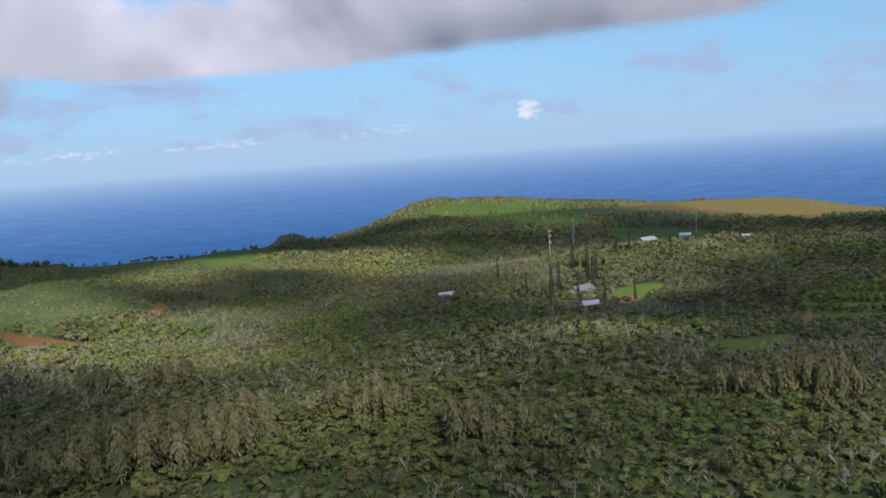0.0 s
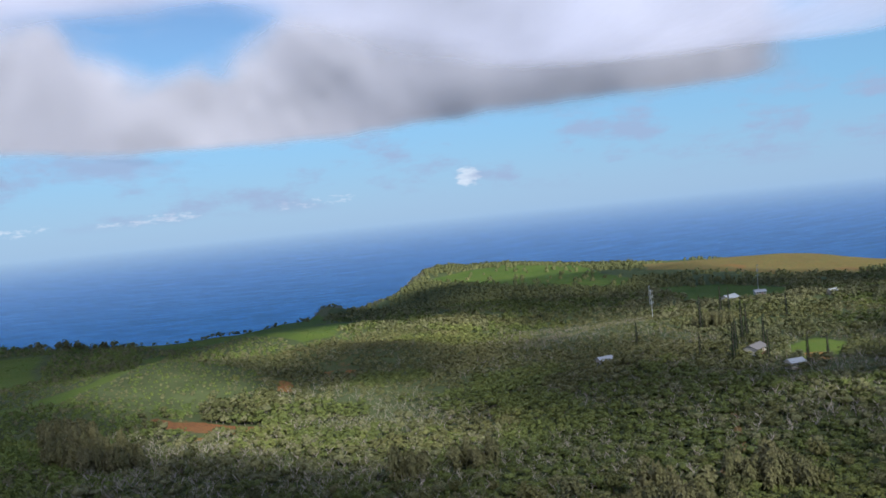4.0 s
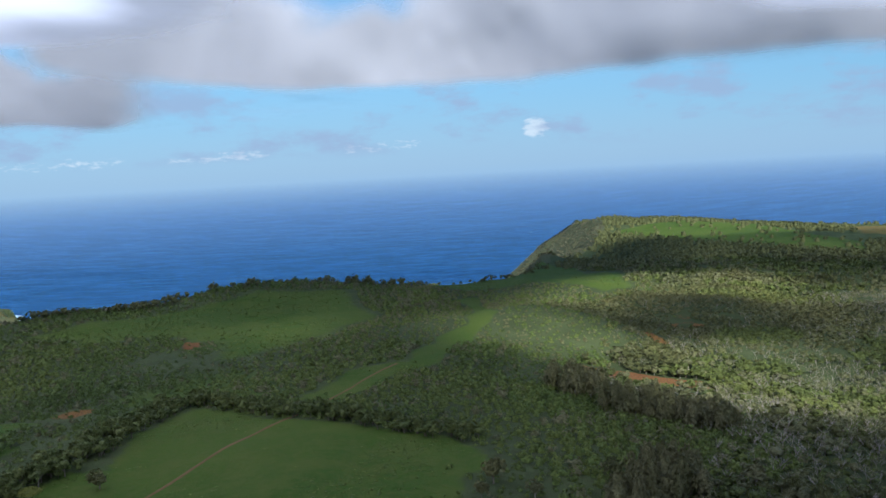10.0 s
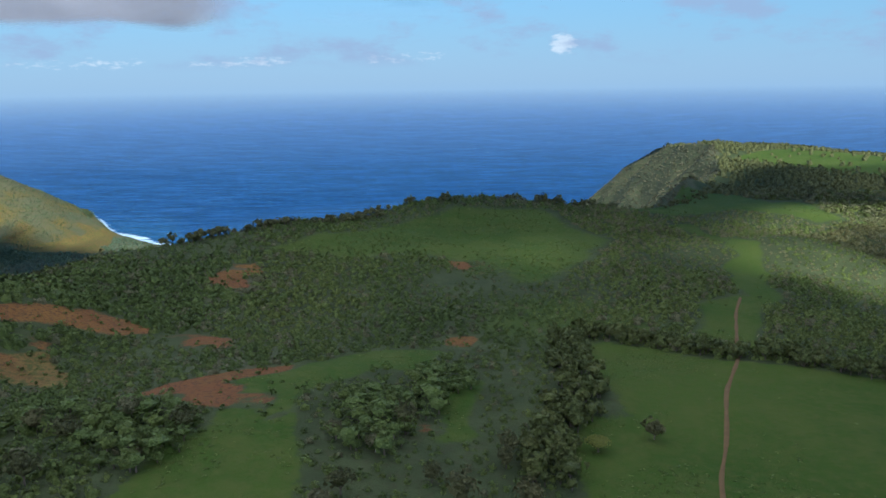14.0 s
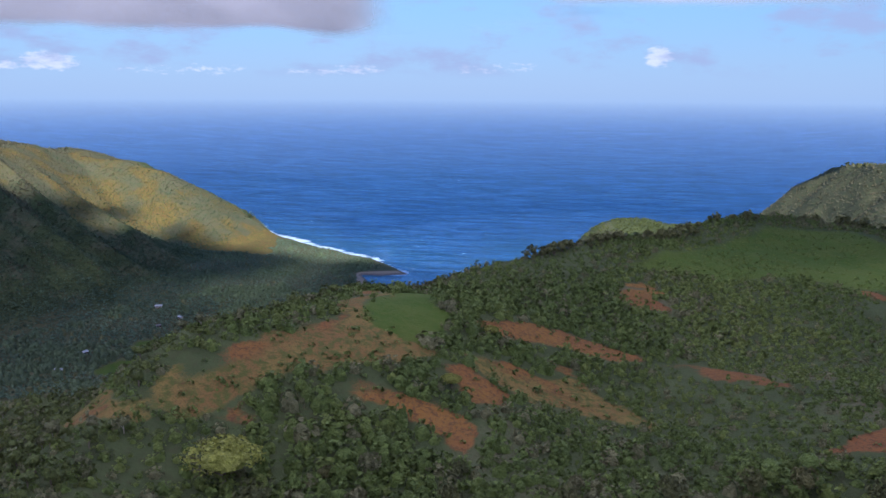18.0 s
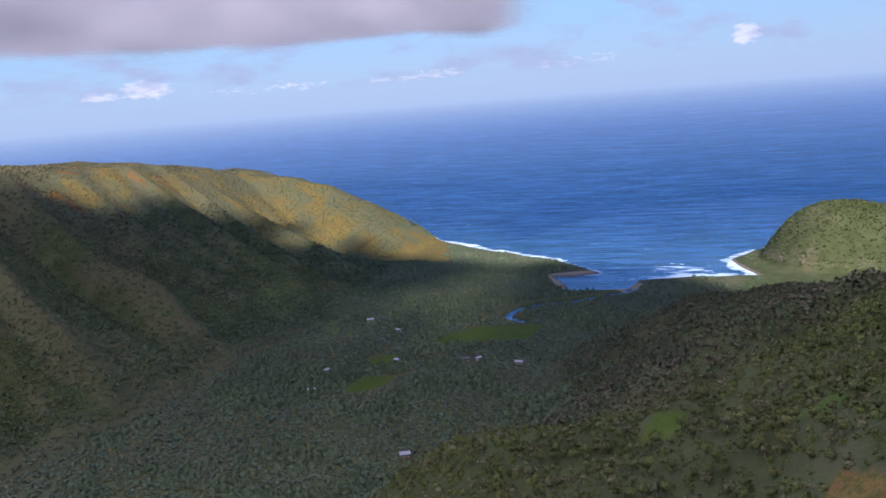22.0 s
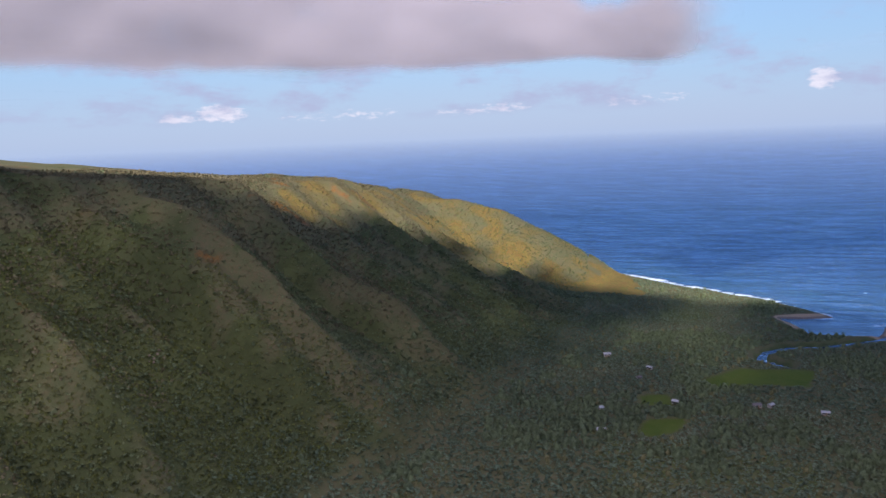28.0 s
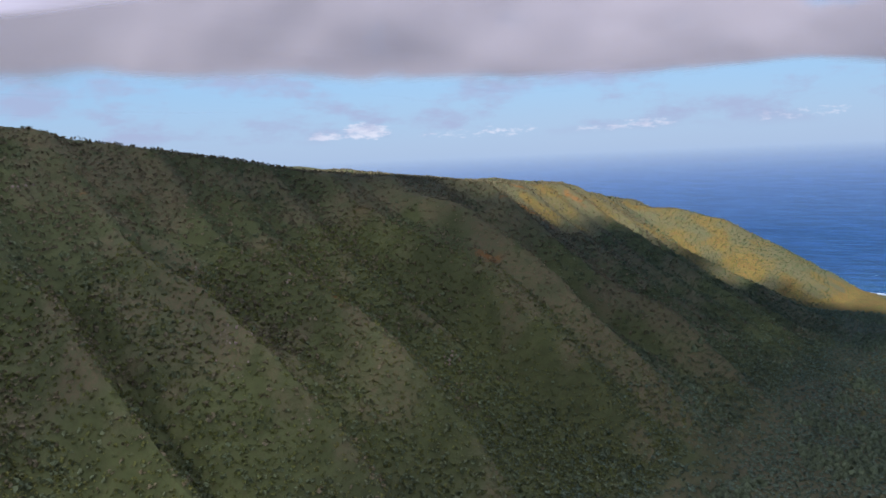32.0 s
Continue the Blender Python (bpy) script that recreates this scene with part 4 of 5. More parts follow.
def ironwood(rng, n):
    """A tall feathery tree of drooping needles on a pale straight stem."""
    pieces = [(*prism((0, 0, -0.1), (0.02, 0.01, 0.8), 0.030, 0.010), 1), (*ball(rng, 0.17, 0.17, 0.34, 0.60, 0.3), 0)]
    z = rng.uniform(0.20, 1.04, n)
    t = rng.uniform(0, 2 * math.pi, n)
    r = 0.26 * np.sin(np.clip((z - 0.08) / 1.0, 0, 1) * math.pi) ** 0.6 * rng.uniform(0.4, 1.1, n)
    c = np.stack([r * np.cos(t), r * np.sin(t), z], 1)
    side = np.stack([-np.sin(t), np.cos(t), 0 * t], 1) * 0.035
    out_ = np.stack([np.cos(t), np.sin(t), 0 * t], 1)
    q = np.stack([c - side, c + side, c + out_ * 0.06 + (0, 0, -0.08), c + out_ * 0.03 + (0, 0, 0.07)], 1).reshape(-1, 3)
    k = np.arange(n)[:, None] * 4
    pieces.append((q, np.concatenate([k + (0, 1, 3), k + (0, 2, 1)]), 0))
    return gather(*pieces)


def spread(seed, x0, x1, y0, y1, gap_):
    """Places on a shaken grid."""
    rng = np.random.default_rng(seed)
    X, Y = np.meshgrid(np.arange(x0, x1, gap_), np.arange(y0, y1, gap_))
    return X.ravel() + rng.uniform(-0.48, 0.48, X.size) * gap_, Y.ravel() + rng.uniform(-0.48, 0.48, X.size) * gap_, rng


def planted(name, label, category, protos, x, y, width, tint, mats, rng, tall=None, sink=0.25):
    """One mesh of many plants, each a turned and scaled copy of a proto."""
    which = rng.integers(0, len(protos), len(x))
    turn_ = rng.uniform(0, 2 * math.pi, len(x))
    z = height(x, y) - sink
    tall = width * rng.uniform(0.8, 1.2, len(x)) if tall is None else tall
    V, F, M, T, base = [], [], [], [], 0
    for k, (pv, pf, pm) in enumerate(protos):
        i = np.nonzero(which == k)[0]
        if not len(i):
            continue
        c, s = np.cos(turn_[i])[:, None], np.sin(turn_[i])[:, None]
        v = np.stack([(pv[:, 0] * c - pv[:, 1] * s) * width[i, None] + x[i, None], (pv[:, 0] * s + pv[:, 1] * c) * width[i, None] + y[i, None], pv[:, 2] * tall[i, None] + z[i, None]], -1)
        V.append(v.reshape(-1, 3))
        F.append((pf[None] + (np.arange(len(i)) * len(pv))[:, None, None]).reshape(-1, 3) + base)
        M.append(np.tile(pm, len(i)))
        T.append(np.repeat(tint[i], len(pv)))
        base += len(i) * len(pv)
    me = mesh_of(name, np.concatenate(V), np.concatenate(F), mats, True, tint=np.concatenate(T))
    me.polygons.foreach_set("material_index", np.concatenate(M).astype(np.int32))
    return tagged(new(name, me), label, category, kind="stuff")


PR = np.random.default_rng(5)
NEAR_TREES = [broadleaf(PR, 32, 0.5) for _ in range(6)]
MID_TREES = [broadleaf(PR, 18, 0.72) for _ in range(5)]
FAR_TREES = [shrub(PR, 9, 1.5) for _ in range(6)]
SHRUBS, BUSHES = [shrub(PR, 18) for _ in range(6)], [low_bush(PR, 6) for _ in range(6)]
SLOPE, VALLEY_TREES = [shrub(PR, 9, 1.25) for _ in range(5)], [valley_tree(PR, 4) for _ in range(6)]
BARE, BARE_FAR = [bare_tree(PR, 12) for _ in range(5)], [bare_tree(PR, 4) for _ in range(4)]
FEATHERY = [ironwood(PR, 150) for _ in range(4)]
STANDS = [(-91, 163, 16, 9), (-72, 164, 15, 9), (-57, 175, 13, 9), (-52, 194, 9, 8), (-23, 203, 13, 8), (4, 173, 11, 7), (-94, 250, 8, 6), (83, 206, 14, 7), (97, 202, 13, 7), (104, 214, 10, 6),
          (-230, 305, 14, 18), (-246, 335, 10, 14), (-214, 290, 11, 12), (-242, 226, 10, 9), (-252, 212, 9, 8), (-113, 246, 7, 6), (-34, 640, 22, 10), (90, 505, 16, 9)]
# where the wood is of a fresher green
GLADES = [(-56, 360, 22, 40), (-54, 310, 18, 20), (-58, 432, 25, 25), (-111, 492, 22, 18), (-145, 414, 16, 18), (-38, 452, 25, 20), (-128, 480, 22, 16), (86, 306, 22, 12), (56, 268, 14, 10)]


def open_ground(x, y):
    """How far a place is kept clear of trees."""
    c = cover(x, y)
    return np.maximum(np.maximum(c["grass"], c["soil"]), 0.8 * c["dry"])


def in_stand(x, y):
    return sum(np.exp(-((x - sx_) / rx) ** 2 - ((y - sy_) / ry) ** 2) for sx_, sy_, rx, ry in STANDS)


def wood_line(x, y):
    """Where the forest gives way to the open plateau."""
    return -248 + 0.16 * (y - 150) + 45 * rough(x, y, 90, 3, 51.0)


def forest(seed, x0, x1, y0, y1, gap_, protos, bare, wide, name="forest", hill=0):
    x, y, rng = spread(seed, x0, x1, y0, y1, gap_)
    keep = (x < 0.68 * y + 60) & (x > wood_line(x, y) + rng.normal(0, 8, len(x))) & (open_ground(x, y) < 0.45) & (in_stand(x, y) < 0.55)
    keep &= rough(x, y, 26, 3, 52.0) > -0.95
    on_hill = (x < 70) & (y < 640)
    keep &= on_hill if hill > 0 else (~on_hill if hill < 0 else True)
    x, y = x[keep], y[keep]
    grey = rough(x, y, 70, 3, 53.0) + rng.uniform(-0.9, 0.9, len(x))
    leafless = grey > 0.32
    silver = (grey > 0.06) & ~leafless
    green = ~leafless & ~silver & (rough(x, y, 65, 3, 67.0) < 0.12)
    fresh = sum(np.exp(-((x - ax) / rx) ** 2 - ((y - ay) / ry) ** 2) for ax, ay, rx, ry in GLADES) + rng.uniform(-0.2, 0.2, len(x)) > 0.5
    leafless, silver, green = leafless & ~fresh, silver & ~fresh, green & ~fresh
    lush = ~leafless & ~silver & ~green
    tint = np.clip(0.42 + 0.55 * rough(x, y, 55, 3, 54.0) + rng.normal(0, 0.14, len(x)), 0, 1)
    # hill trees get a lighter tint, putting the sun on that slope into their colour
    tint = np.clip(tint + (0.3 if hill > 0 else 0), 0, 1)
    size = wide * rng.uniform(0.65, 1.35, len(x)) * (1 + 0.25 * rough(x, y, 80, 2, 55.0))
    for mask, kinds, mats, words in ((green, protos, [LEAF, BARK], "dense dark green and olive broadleaf trees"), (lush, protos, [WOOD_LEAF, BARK], "fresh green broadleaf trees in the forest"), (silver, protos, [SILVER_LEAF, PALE_BARK], "grey-green dry broadleaf trees among the forest"),
                                     (leafless, bare, [SILVER_LEAF, PALE_BARK], "pale leafless trees with forking grey branches")):
        if mask.any():
            planted(name, words, "trees", kinds, x[mask], y[mask], size[mask] * (0.78 if kinds is bare else 1.0), tint[mask], mats, rng, tall=size[mask] * rng.uniform(0.55, 0.95, mask.sum()))


forest(61, -330, 260, 138, 265, 3.5, NEAR_TREES, BARE, 4.3)
forest(62, -330, 420, 265, 430, 3.7, MID_TREES, BARE_FAR, 4.7)
forest(63, -260, 640, 430, 820, 5.2, FAR_TREES, FAR_TREES, 6.2, hill=-1)
forest(74, -260, 70, 430, 640, 3.8, SLOPE, BARE_FAR, 4.6, hill=1)

# underbrush that closes the forest floor
x, y, rng = spread(80, -330, 260, 120, 330, 4.2)
keep = (x < 0.68 * y + 60) & (x > wood_line(x, y) - 20) & (open_ground(x, y) < 0.4)
x, y = x[keep], y[keep]
planted("underbrush", "olive underbrush beneath the forest trees", "shrubs", BUSHES, x, y, rng.uniform(3.0, 5.0, len(x)), np.clip(0.4 + 0.5 * rough(x, y, 55, 3, 54.0), 0, 1), [WOOD_LEAF, BARK], rng, tall=rng.uniform(2.2, 3.6, len(x)))

# the feathery ironwood stands
x, y, rng = spread(64, -320, 260, 120, 620, 3.9)
keep = (in_stand(x, y) + rng.uniform(-0.25, 0.25, len(x)) > 0.5) & (open_ground(x, y) < 0.4)
x, y = x[keep], y[keep]
planted("ironwood_stand", "tall brownish feathery ironwood trees on pale stems", "trees", FEATHERY, x, y, rng.uniform(7.5, 12, len(x)), rng.uniform(0, 1, len(x)), [FEATHER, PALE_BARK], rng, tall=rng.uniform(5.5, 10.5, len(x)))

# shrubs and small trees of the open plateau
x, y, rng = spread(65, -660, -120, 165, 700, 3.2)
clear = open_ground(x, y)
wood = rough(x, y, 85, 3, 56.0) + rng.uniform(-0.35, 0.35, len(x))
keep = (x < wood_line(x, y) + 10) & (clear < np.where(x < -440, 0.42, 0.25)) & (-inside(x, y, RIM) < 40) & (wood + 0.8 * rough(x, y, 24, 2, 66.0) > np.where(((x < -440) & (y < 480)) | (x > -330), -2.5, -1.15)) & (y > 190 + 0.12 * (x + 350) * (x > -350))
keep &= ~((cover(x, y + 2.2)["soil"] > 0.4) & (rng.uniform(0, 1, len(x)) < 0.6))
x, y, wood = x[keep], y[keep], wood[keep]
tint = np.clip(0.45 + 0.4 * rough(x, y, 60, 3, 57.0) + rng.normal(0, 0.2, len(x)) + 0.15 * (x < -455) + 0.3 * smooth(-420, -380, x), 0, 1)
size = np.clip(2.5 + 1.7 * wood, 1.7, 5.2) * rng.uniform(0.7, 1.3, len(x))
size = size * np.where((x < -440) & (y < 480), 1.12, 1.0)
pale = rng.uniform(0, 1, len(x)) < np.where((x < -440) & (y < 480), 0.13, 0.10 + 0.22 * smooth(-470, -400, x) * smooth(330, 400, y))
near_ = (y < 330) & ~pale
planted("shrubs", "dense dark green shrubs on the plateau", "shrubs", SHRUBS, x[near_], y[near_], size[near_], tint[near_], [LUSH_LEAF, BARK], rng)
far_ = (y >= 330) & ~pale & (rng.uniform(0, 1, len(x)) < np.where(y > 420, 0.7, 1.0))
planted("shrubs", "green shrubs and low trees towards the cliff edge", "shrubs", SLOPE, x[far_], y[far_], size[far_] * 1.15, tint[far_], [LUSH_LEAF, BARK], rng)
planted("shrubs", "silvery grey-green shrubs among darker ones", "shrubs", SHRUBS, x[pale], y[pale], size[pale] * 1.1, tint[pale], [SILVER_LEAF, PALE_BARK], rng)

x, y, rng = spread(73, -660, -400, 180, 440, 2.4)
bare_earth = cover(x, y)
bare_earth = np.maximum(bare_earth["soil"], 0.7 * bare_earth["dry"])
keep = (bare_earth > 0.25) & (rng.uniform(0, 1, len(x)) < np.where(bare_earth < 0.8, 0.40, 0.14))
soil_x, soil_y = x[keep], y[keep]

# sparse tussocks on the meadows
x, y, rng = spread(66, -640, -120, 90, 760, 4.2)
c = cover(x, y)
keep = (np.maximum(c["grass"], c["soil"]) > 0.6) & (rough(x, y, 40, 3, 58.0) + rng.uniform(-0.6, 0.6, len(x)) > 0.6) & (to_line(x, y, [(-378, 190), (-344, 281), (-280, 458)]) > 5) & ~((inside(x, y, [(-383, 305), (-283, 252), (-292, 205), (-400, 205)]) > 0) & (rng.uniform(0, 1, len(x)) < 0.85))
x, y = x[keep], y[keep]
planted("tussocks", "low bushes breaking the edge of bare red soil", "shrubs", BUSHES, soil_x, soil_y, rng.uniform(0.9, 2.6, len(soil_x)), rng.uniform(0.2, 0.9, len(soil_x)), [LUSH_LEAF, BARK], rng)
planted("tussocks", "small scattered bushes and tussocks on the pasture", "shrubs", BUSHES, x, y, rng.uniform(0.8, 2.2, len(x)), rng.uniform(0.2, 0.9, len(x)), [LUSH_LEAF, BARK], rng)

# low bushes all over the upland meadow
x, y, rng = spread(78, -540, -320, 370, 640, 3.4)
keep = (cover(x, y)["grass"] > 0.25) & (rough(x, y, 30, 3, 77.0) + rng.uniform(-0.8, 0.8, len(x)) > 0.1) & (inside(x, y, RIM) > 0)
x, y = x[keep], y[keep]
planted("tussocks", "low green bushes speckling the upland meadow", "shrubs", BUSHES, x, y, rng.uniform(0.9, 2.8, len(x)), rng.uniform(0.3, 1.0, len(x)), [LUSH_LEAF, BARK], rng, tall=rng.uniform(0.6, 1.5, len(x)))

# rough grass of the nearest meadows
x, y, rng = spread(75, -490, -285, 140, 312, 1.9)
keep = (cover(x, y)["grass"] > 0.7) & (rough(x, y, 14, 3, 70.0) + rng.uniform(-0.5, 0.5, len(x)) > 0.1) & (to_line(x, y, [(-384, 160), (-370, 213), (-344, 281)]) > 2.5)
x, y = x[keep], y[keep]
planted("rough_grass", "clumps of rough green grass on the pasture", "grass", BUSHES, x, y, rng.uniform(0.5, 1.3, len(x)), rng.uniform(0.3, 1.0, len(x)), [LUSH_LEAF, BARK], rng, tall=rng.uniform(0.25, 0.6, len(x)), sink=0.05)

# thickets beside the meadow on the point
x, y, rng = spread(77, -530, -405, 190, 285, 3.0)
thicket = sum(np.exp(-((x - cx0) / rx) ** 2 - ((y - cy0) / ry) ** 2) for cx0, cy0, rx, ry in ((-437, 240, 11, 9), (-426, 255, 9, 14), (-438, 220, 8, 9), (-489, 222, 10, 14), (-482, 212, 9, 10), (-512, 228, 9, 7)))
keep = thicket + rng.uniform(-0.2, 0.2, len(x)) > 0.5
x, y = x[keep], y[keep]
THICKET = list(zip(x.tolist(), y.tolist()))

# hedge lines
for half, line in HEDGES:
    pts = []
    for (ax, ay), (bx_, by_) in zip(line, line[1:]):
        n = int(math.hypot(bx_ - ax, by_ - ay) * half * 2 / (5.0 if half > 3 else 2.4))
        k = rng.uniform(0, 1, n)
        d = math.hypot(bx_ - ax, by_ - ay)
        o = rng.uniform(-half, half, n)
        pts.append(np.stack([ax + k * (bx_ - ax) - o * (by_ - ay) / d, ay + k * (by_ - ay) + o * (bx_ - ax) / d], 1))
    pts = np.concatenate(pts)
    planted("hedge", "thick hedge of small dark trees along the pasture", "hedge", MID_TREES, pts[:, 0], pts[:, 1], rng.uniform(2.8, 5.2, len(pts)), rng.uniform(0.1, 0.8, len(pts)), [WOOD_LEAF, BARK], rng)

# tree line along the plateau's seaward rim
x, y, rng = spread(67, -680, -170, 330, 960, 4.0)
d = inside(x, y, RIM)
keep = (np.abs(d + 8) < 20) & (y > 385) & (rng.uniform(0, 1, len(x)) < np.where(x < -330, 0.75, 0.3) * smooth(-0.45, 0.25, rough(x, y, 34, 2, 75.0)))
x, y = x[keep], y[keep]
planted("rim_trees", "dark wind-shaped trees along the plateau rim", "trees", MID_TREES, x, y, np.where(x < -570, 3.4, np.where(x < -470, 4.8, np.where(x < -330, 6.0, 3.6))) * rng.uniform(0.7, 1.3, len(x)), rng.uniform(0, 0.45, len(x)), [LEAF, BARK], rng)

# near side of the valley
x, y, rng = spread(68, -960, -500, 195, 1100, 3.6)
d = -inside(x, y, RIM)
keep = (d > -6) & (height(x, y) > 12) & ((y < 600) | (rng.uniform(0, 1, len(x)) < 0.85)) & (open_ground(x, y) < 0.4) & (rough(x, y, 40, 3, 59.0) > -1.35)
x, y = x[keep], y[keep]
tint = np.clip(0.25 + 0.55 * rough(x, y, 28, 3, 60.0) + rng.normal(0, 0.18, len(x)), 0, 1)
pale = rng.uniform(0, 1, len(x)) < np.where(y < 470, 0.2, 0.7)
size = np.where(y < 480, np.clip(3.3 + 1.3 * rough(x, y, 30, 3, 69.0), 2.0, 5.4), 4.7) * rng.uniform(0.7, 1.3, len(x))
near_slope = (x > -800) & (y < 345) & (rough(x, y, 22, 2, 72.0) + rng.uniform(-0.5, 0.5, len(x)) > -0.25)
big = near_slope & (rng.uniform(0, 1, len(x)) < 0.45)
silver = big & (rng.uniform(0, 1, len(x)) < 0.2)
planted("slope_trees", "dark rounded small trees on the slope below the point", "trees", NEAR_TREES, x[big & ~silver], y[big & ~silver], rng.uniform(2.6, 5.2, (big & ~silver).sum()), tint[big & ~silver], [WOOD_LEAF, BARK], rng)
planted("slope_trees", "silvery small trees on the slope below the point", "trees", NEAR_TREES, x[silver], y[silver], rng.uniform(2.6, 4.8, silver.sum()), tint[silver], [SILVER_LEAF, PALE_BARK], rng)
rest = ~near_slope | ~big
x, y, tint, pale, size = x[rest], y[rest], tint[rest], pale[rest], size[rest]
low = y > 480
for kinds, part_of, words, green_, grey_ in ((SLOPE, ~low, "shrubs and small trees on the steep valley side", WOOD_LEAF, SILVER_LEAF), (BUSHES, low, "low scrub on the lower valley side", HAZY_HILL_GREEN, HILL_LEAF)):
    a, b_ = part_of & ~pale, part_of & pale
    planted("slope_shrubs", "dark green " + words, "shrubs", kinds, x[a], y[a], size[a], tint[a], [green_, BARK], rng)
    planted("slope_shrubs", "greyish brown " + words, "shrubs", kinds, x[b_], y[b_], size[b_], tint[b_], [grey_, BARK], rng)

# valley floor: a close cover of brush, with clumps of larger trees in it
x, y, rng = spread(69, -1230, -560, 380, 1420, 4.8)
h = height(x, y)
d = inside(x, y, VALLEY)
keep = ((d > -30 - 50 * rng.uniform(0, 1, len(x)) ** 2) | (h < 16)) & (h > 2.6) & (open_ground(x, y) < 0.4) & (to_line(x, y, RIVER) > 15) & (inside(x, y, COAST) > 14) & ((y < 1075) | (x < -830) | (rng.uniform(0, 1, len(x)) < 0.6))
x, y = x[keep], y[keep]
clump = rough(x, y, 70, 4, 61.0) + 0.5 * rough(x, y, 22, 2, 68.0) + rng.uniform(-0.15, 0.15, len(x))
tint = np.clip(0.45 + 0.5 * rough(x, y, 90, 3, 62.0) + 0.3 * rough(x, y, 26, 2, 68.0) + rng.normal(0, 0.08, len(x)), 0, 1)
trees_ = (clump > 0.35) & (rng.uniform(0, 1, len(x)) < 0.6)
pale = ~trees_ & (rng.uniform(0, 1, len(x)) < 0.03 * (rough(x, y, 120, 2, 76.0) > 0))
brush = ~trees_ & ~pale
size = rng.uniform(4.0, 6.6, len(x)) * (1 - 0.2 * smooth(900, 1150, y))
planted("valley_brush", "grey-green brush and low trees covering the valley floor, haze in their colour", "shrubs", BUSHES, x[brush], y[brush], size[brush], tint[brush], [HAZY_VALLEY_LEAF, BARK], rng, tall=size[brush] * rng.uniform(0.5, 0.9, brush.sum()))
planted("valley_forest", "clumps of dark green trees on the valley floor", "trees", VALLEY_TREES, x[trees_], y[trees_], size[trees_] * 1.35, tint[trees_] * 0.6, [HAZY_HILL_GREEN, BARK], rng)
planted("valley_forest", "pale flowering and grey trees in the valley forest", "trees", VALLEY_TREES, x[pale], y[pale], size[pale], tint[pale], [SILVER_LEAF, PALE_BARK], rng)

# far side of the valley
x, y, rng = spread(70, -1640, -1060, 190, 1560, 4.4)
h = height(x, y)
c = spur_crest(x, y)
keep = (-inside(x, y, VALLEY) > 18) & (h > 8) & (open_ground(x, y) * rng.uniform(0.45, 1.0, len(x)) < 0.66) & (x > -1640 + 0.1 * (y - 800)) & (rng.uniform(0, 1, len(x)) < 1.0 - 0.25 * c * smooth(60, 150, h))
x, y, c = x[keep], y[keep], c[keep]
tint = np.clip(0.10 + 0.6 * c + 0.3 * rough(x, y, 80, 3, 63.0) + rng.normal(0, 0.14, len(x)), 0, 1)
size = rng.uniform(2.8, 5.6, len(x)) * (1.2 - 0.4 * c) * np.where(cover(x, y)["dry"] > 0.3, 0.62, 1.0)
olive = 0.5 * rough(x, y, 60, 3, 73.0) + rng.normal(0, 0.2, len(x)) + smooth(30, 170, height(x, y)) > 0.5 + 0.35 * smooth(760, 560, y)
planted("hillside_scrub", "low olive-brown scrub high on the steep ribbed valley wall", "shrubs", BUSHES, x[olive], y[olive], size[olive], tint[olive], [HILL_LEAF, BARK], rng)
planted("hillside_scrub", "low green scrub on the steep ribbed valley wall", "shrubs", BUSHES, x[~olive], y[~olive], size[~olive], tint[~olive], [HAZY_HILL_GREEN, BARK], rng)

# a second layer of brush on the spurs that the flight passes nearest
x, y, rng = spread(83, -1480, -1130, 190, 660, 3.3)
keep = (-inside(x, y, VALLEY) > 25) & (height(x, y) > 12)
x, y = x[keep], y[keep]
c = spur_crest(x, y)
planted("hillside_scrub", "dense green brush on the nearer spurs of the valley wall", "shrubs", BUSHES, x, y, rng.uniform(2.0, 4.2, len(x)) * (1.15 - 0.3 * c), np.clip(0.25 + 0.5 * c + 0.35 * rough(x, y, 45, 3, 79.0), 0, 1), [WOOD_LEAF, BARK], rng)

# the headland across the inlet and the country behind it
x, y, rng = spread(71, -330, 1000, 800, 1600, 8.0)
h = height(x, y)
c = cover(x, y)
wood = rough(x, y, 150, 3, 64.0) + rng.uniform(-0.3, 0.3, len(x))
keep = (h > 12) & (x < 0.72 * y) & (np.maximum(c["grass"], c["dry"]) < 0.4) & (wood > np.where(inside(x, y, RIM) > 0, -0.25, 0.0))
keep |= (np.hypot(x + 12, (y - 1385) * 0.6) < 32) | (to_line(x, y, [(55, 1395), (150, 1350)]) < 9)
keep |= (c["grass"] > 0.4) & (h > 100) & (rng.uniform(0, 1, len(x)) < 0.07)
x, y = x[keep], y[keep]
cliff = inside(x, y, RIM) < 4
fx, fy, rng = spread(79, -330, -10, 880, 1740, 6.0)
fk = (inside(fx, fy, RIM) < 4) & (height(fx, fy) > 8)
planted("headland_scrub", "grey-brown scrub on the headland's steep sea cliff", "shrubs", BUSHES, fx[fk], fy[fk], rng.uniform(2.5, 5.0, fk.sum()), np.clip(0.4 + 0.35 * rough(fx[fk], fy[fk], 60, 3, 78.0), 0, 1), [HILL_LEAF, BARK], rng)
planted("headland_trees", "dark low trees and scrub on the far headland", "trees", VALLEY_TREES, x[~cliff], y[~cliff], rng.uniform(5, 9, (~cliff).sum()), rng.uniform(0.0, 0.5, (~cliff).sum()), [LEAF, BARK], rng)
x, y, rng = spread(72, -620, -180, 1080, 1420, 4.6)
keep = (height(x, y) > 8) & (rng.uniform(0, 1, len(x)) < 0.85)
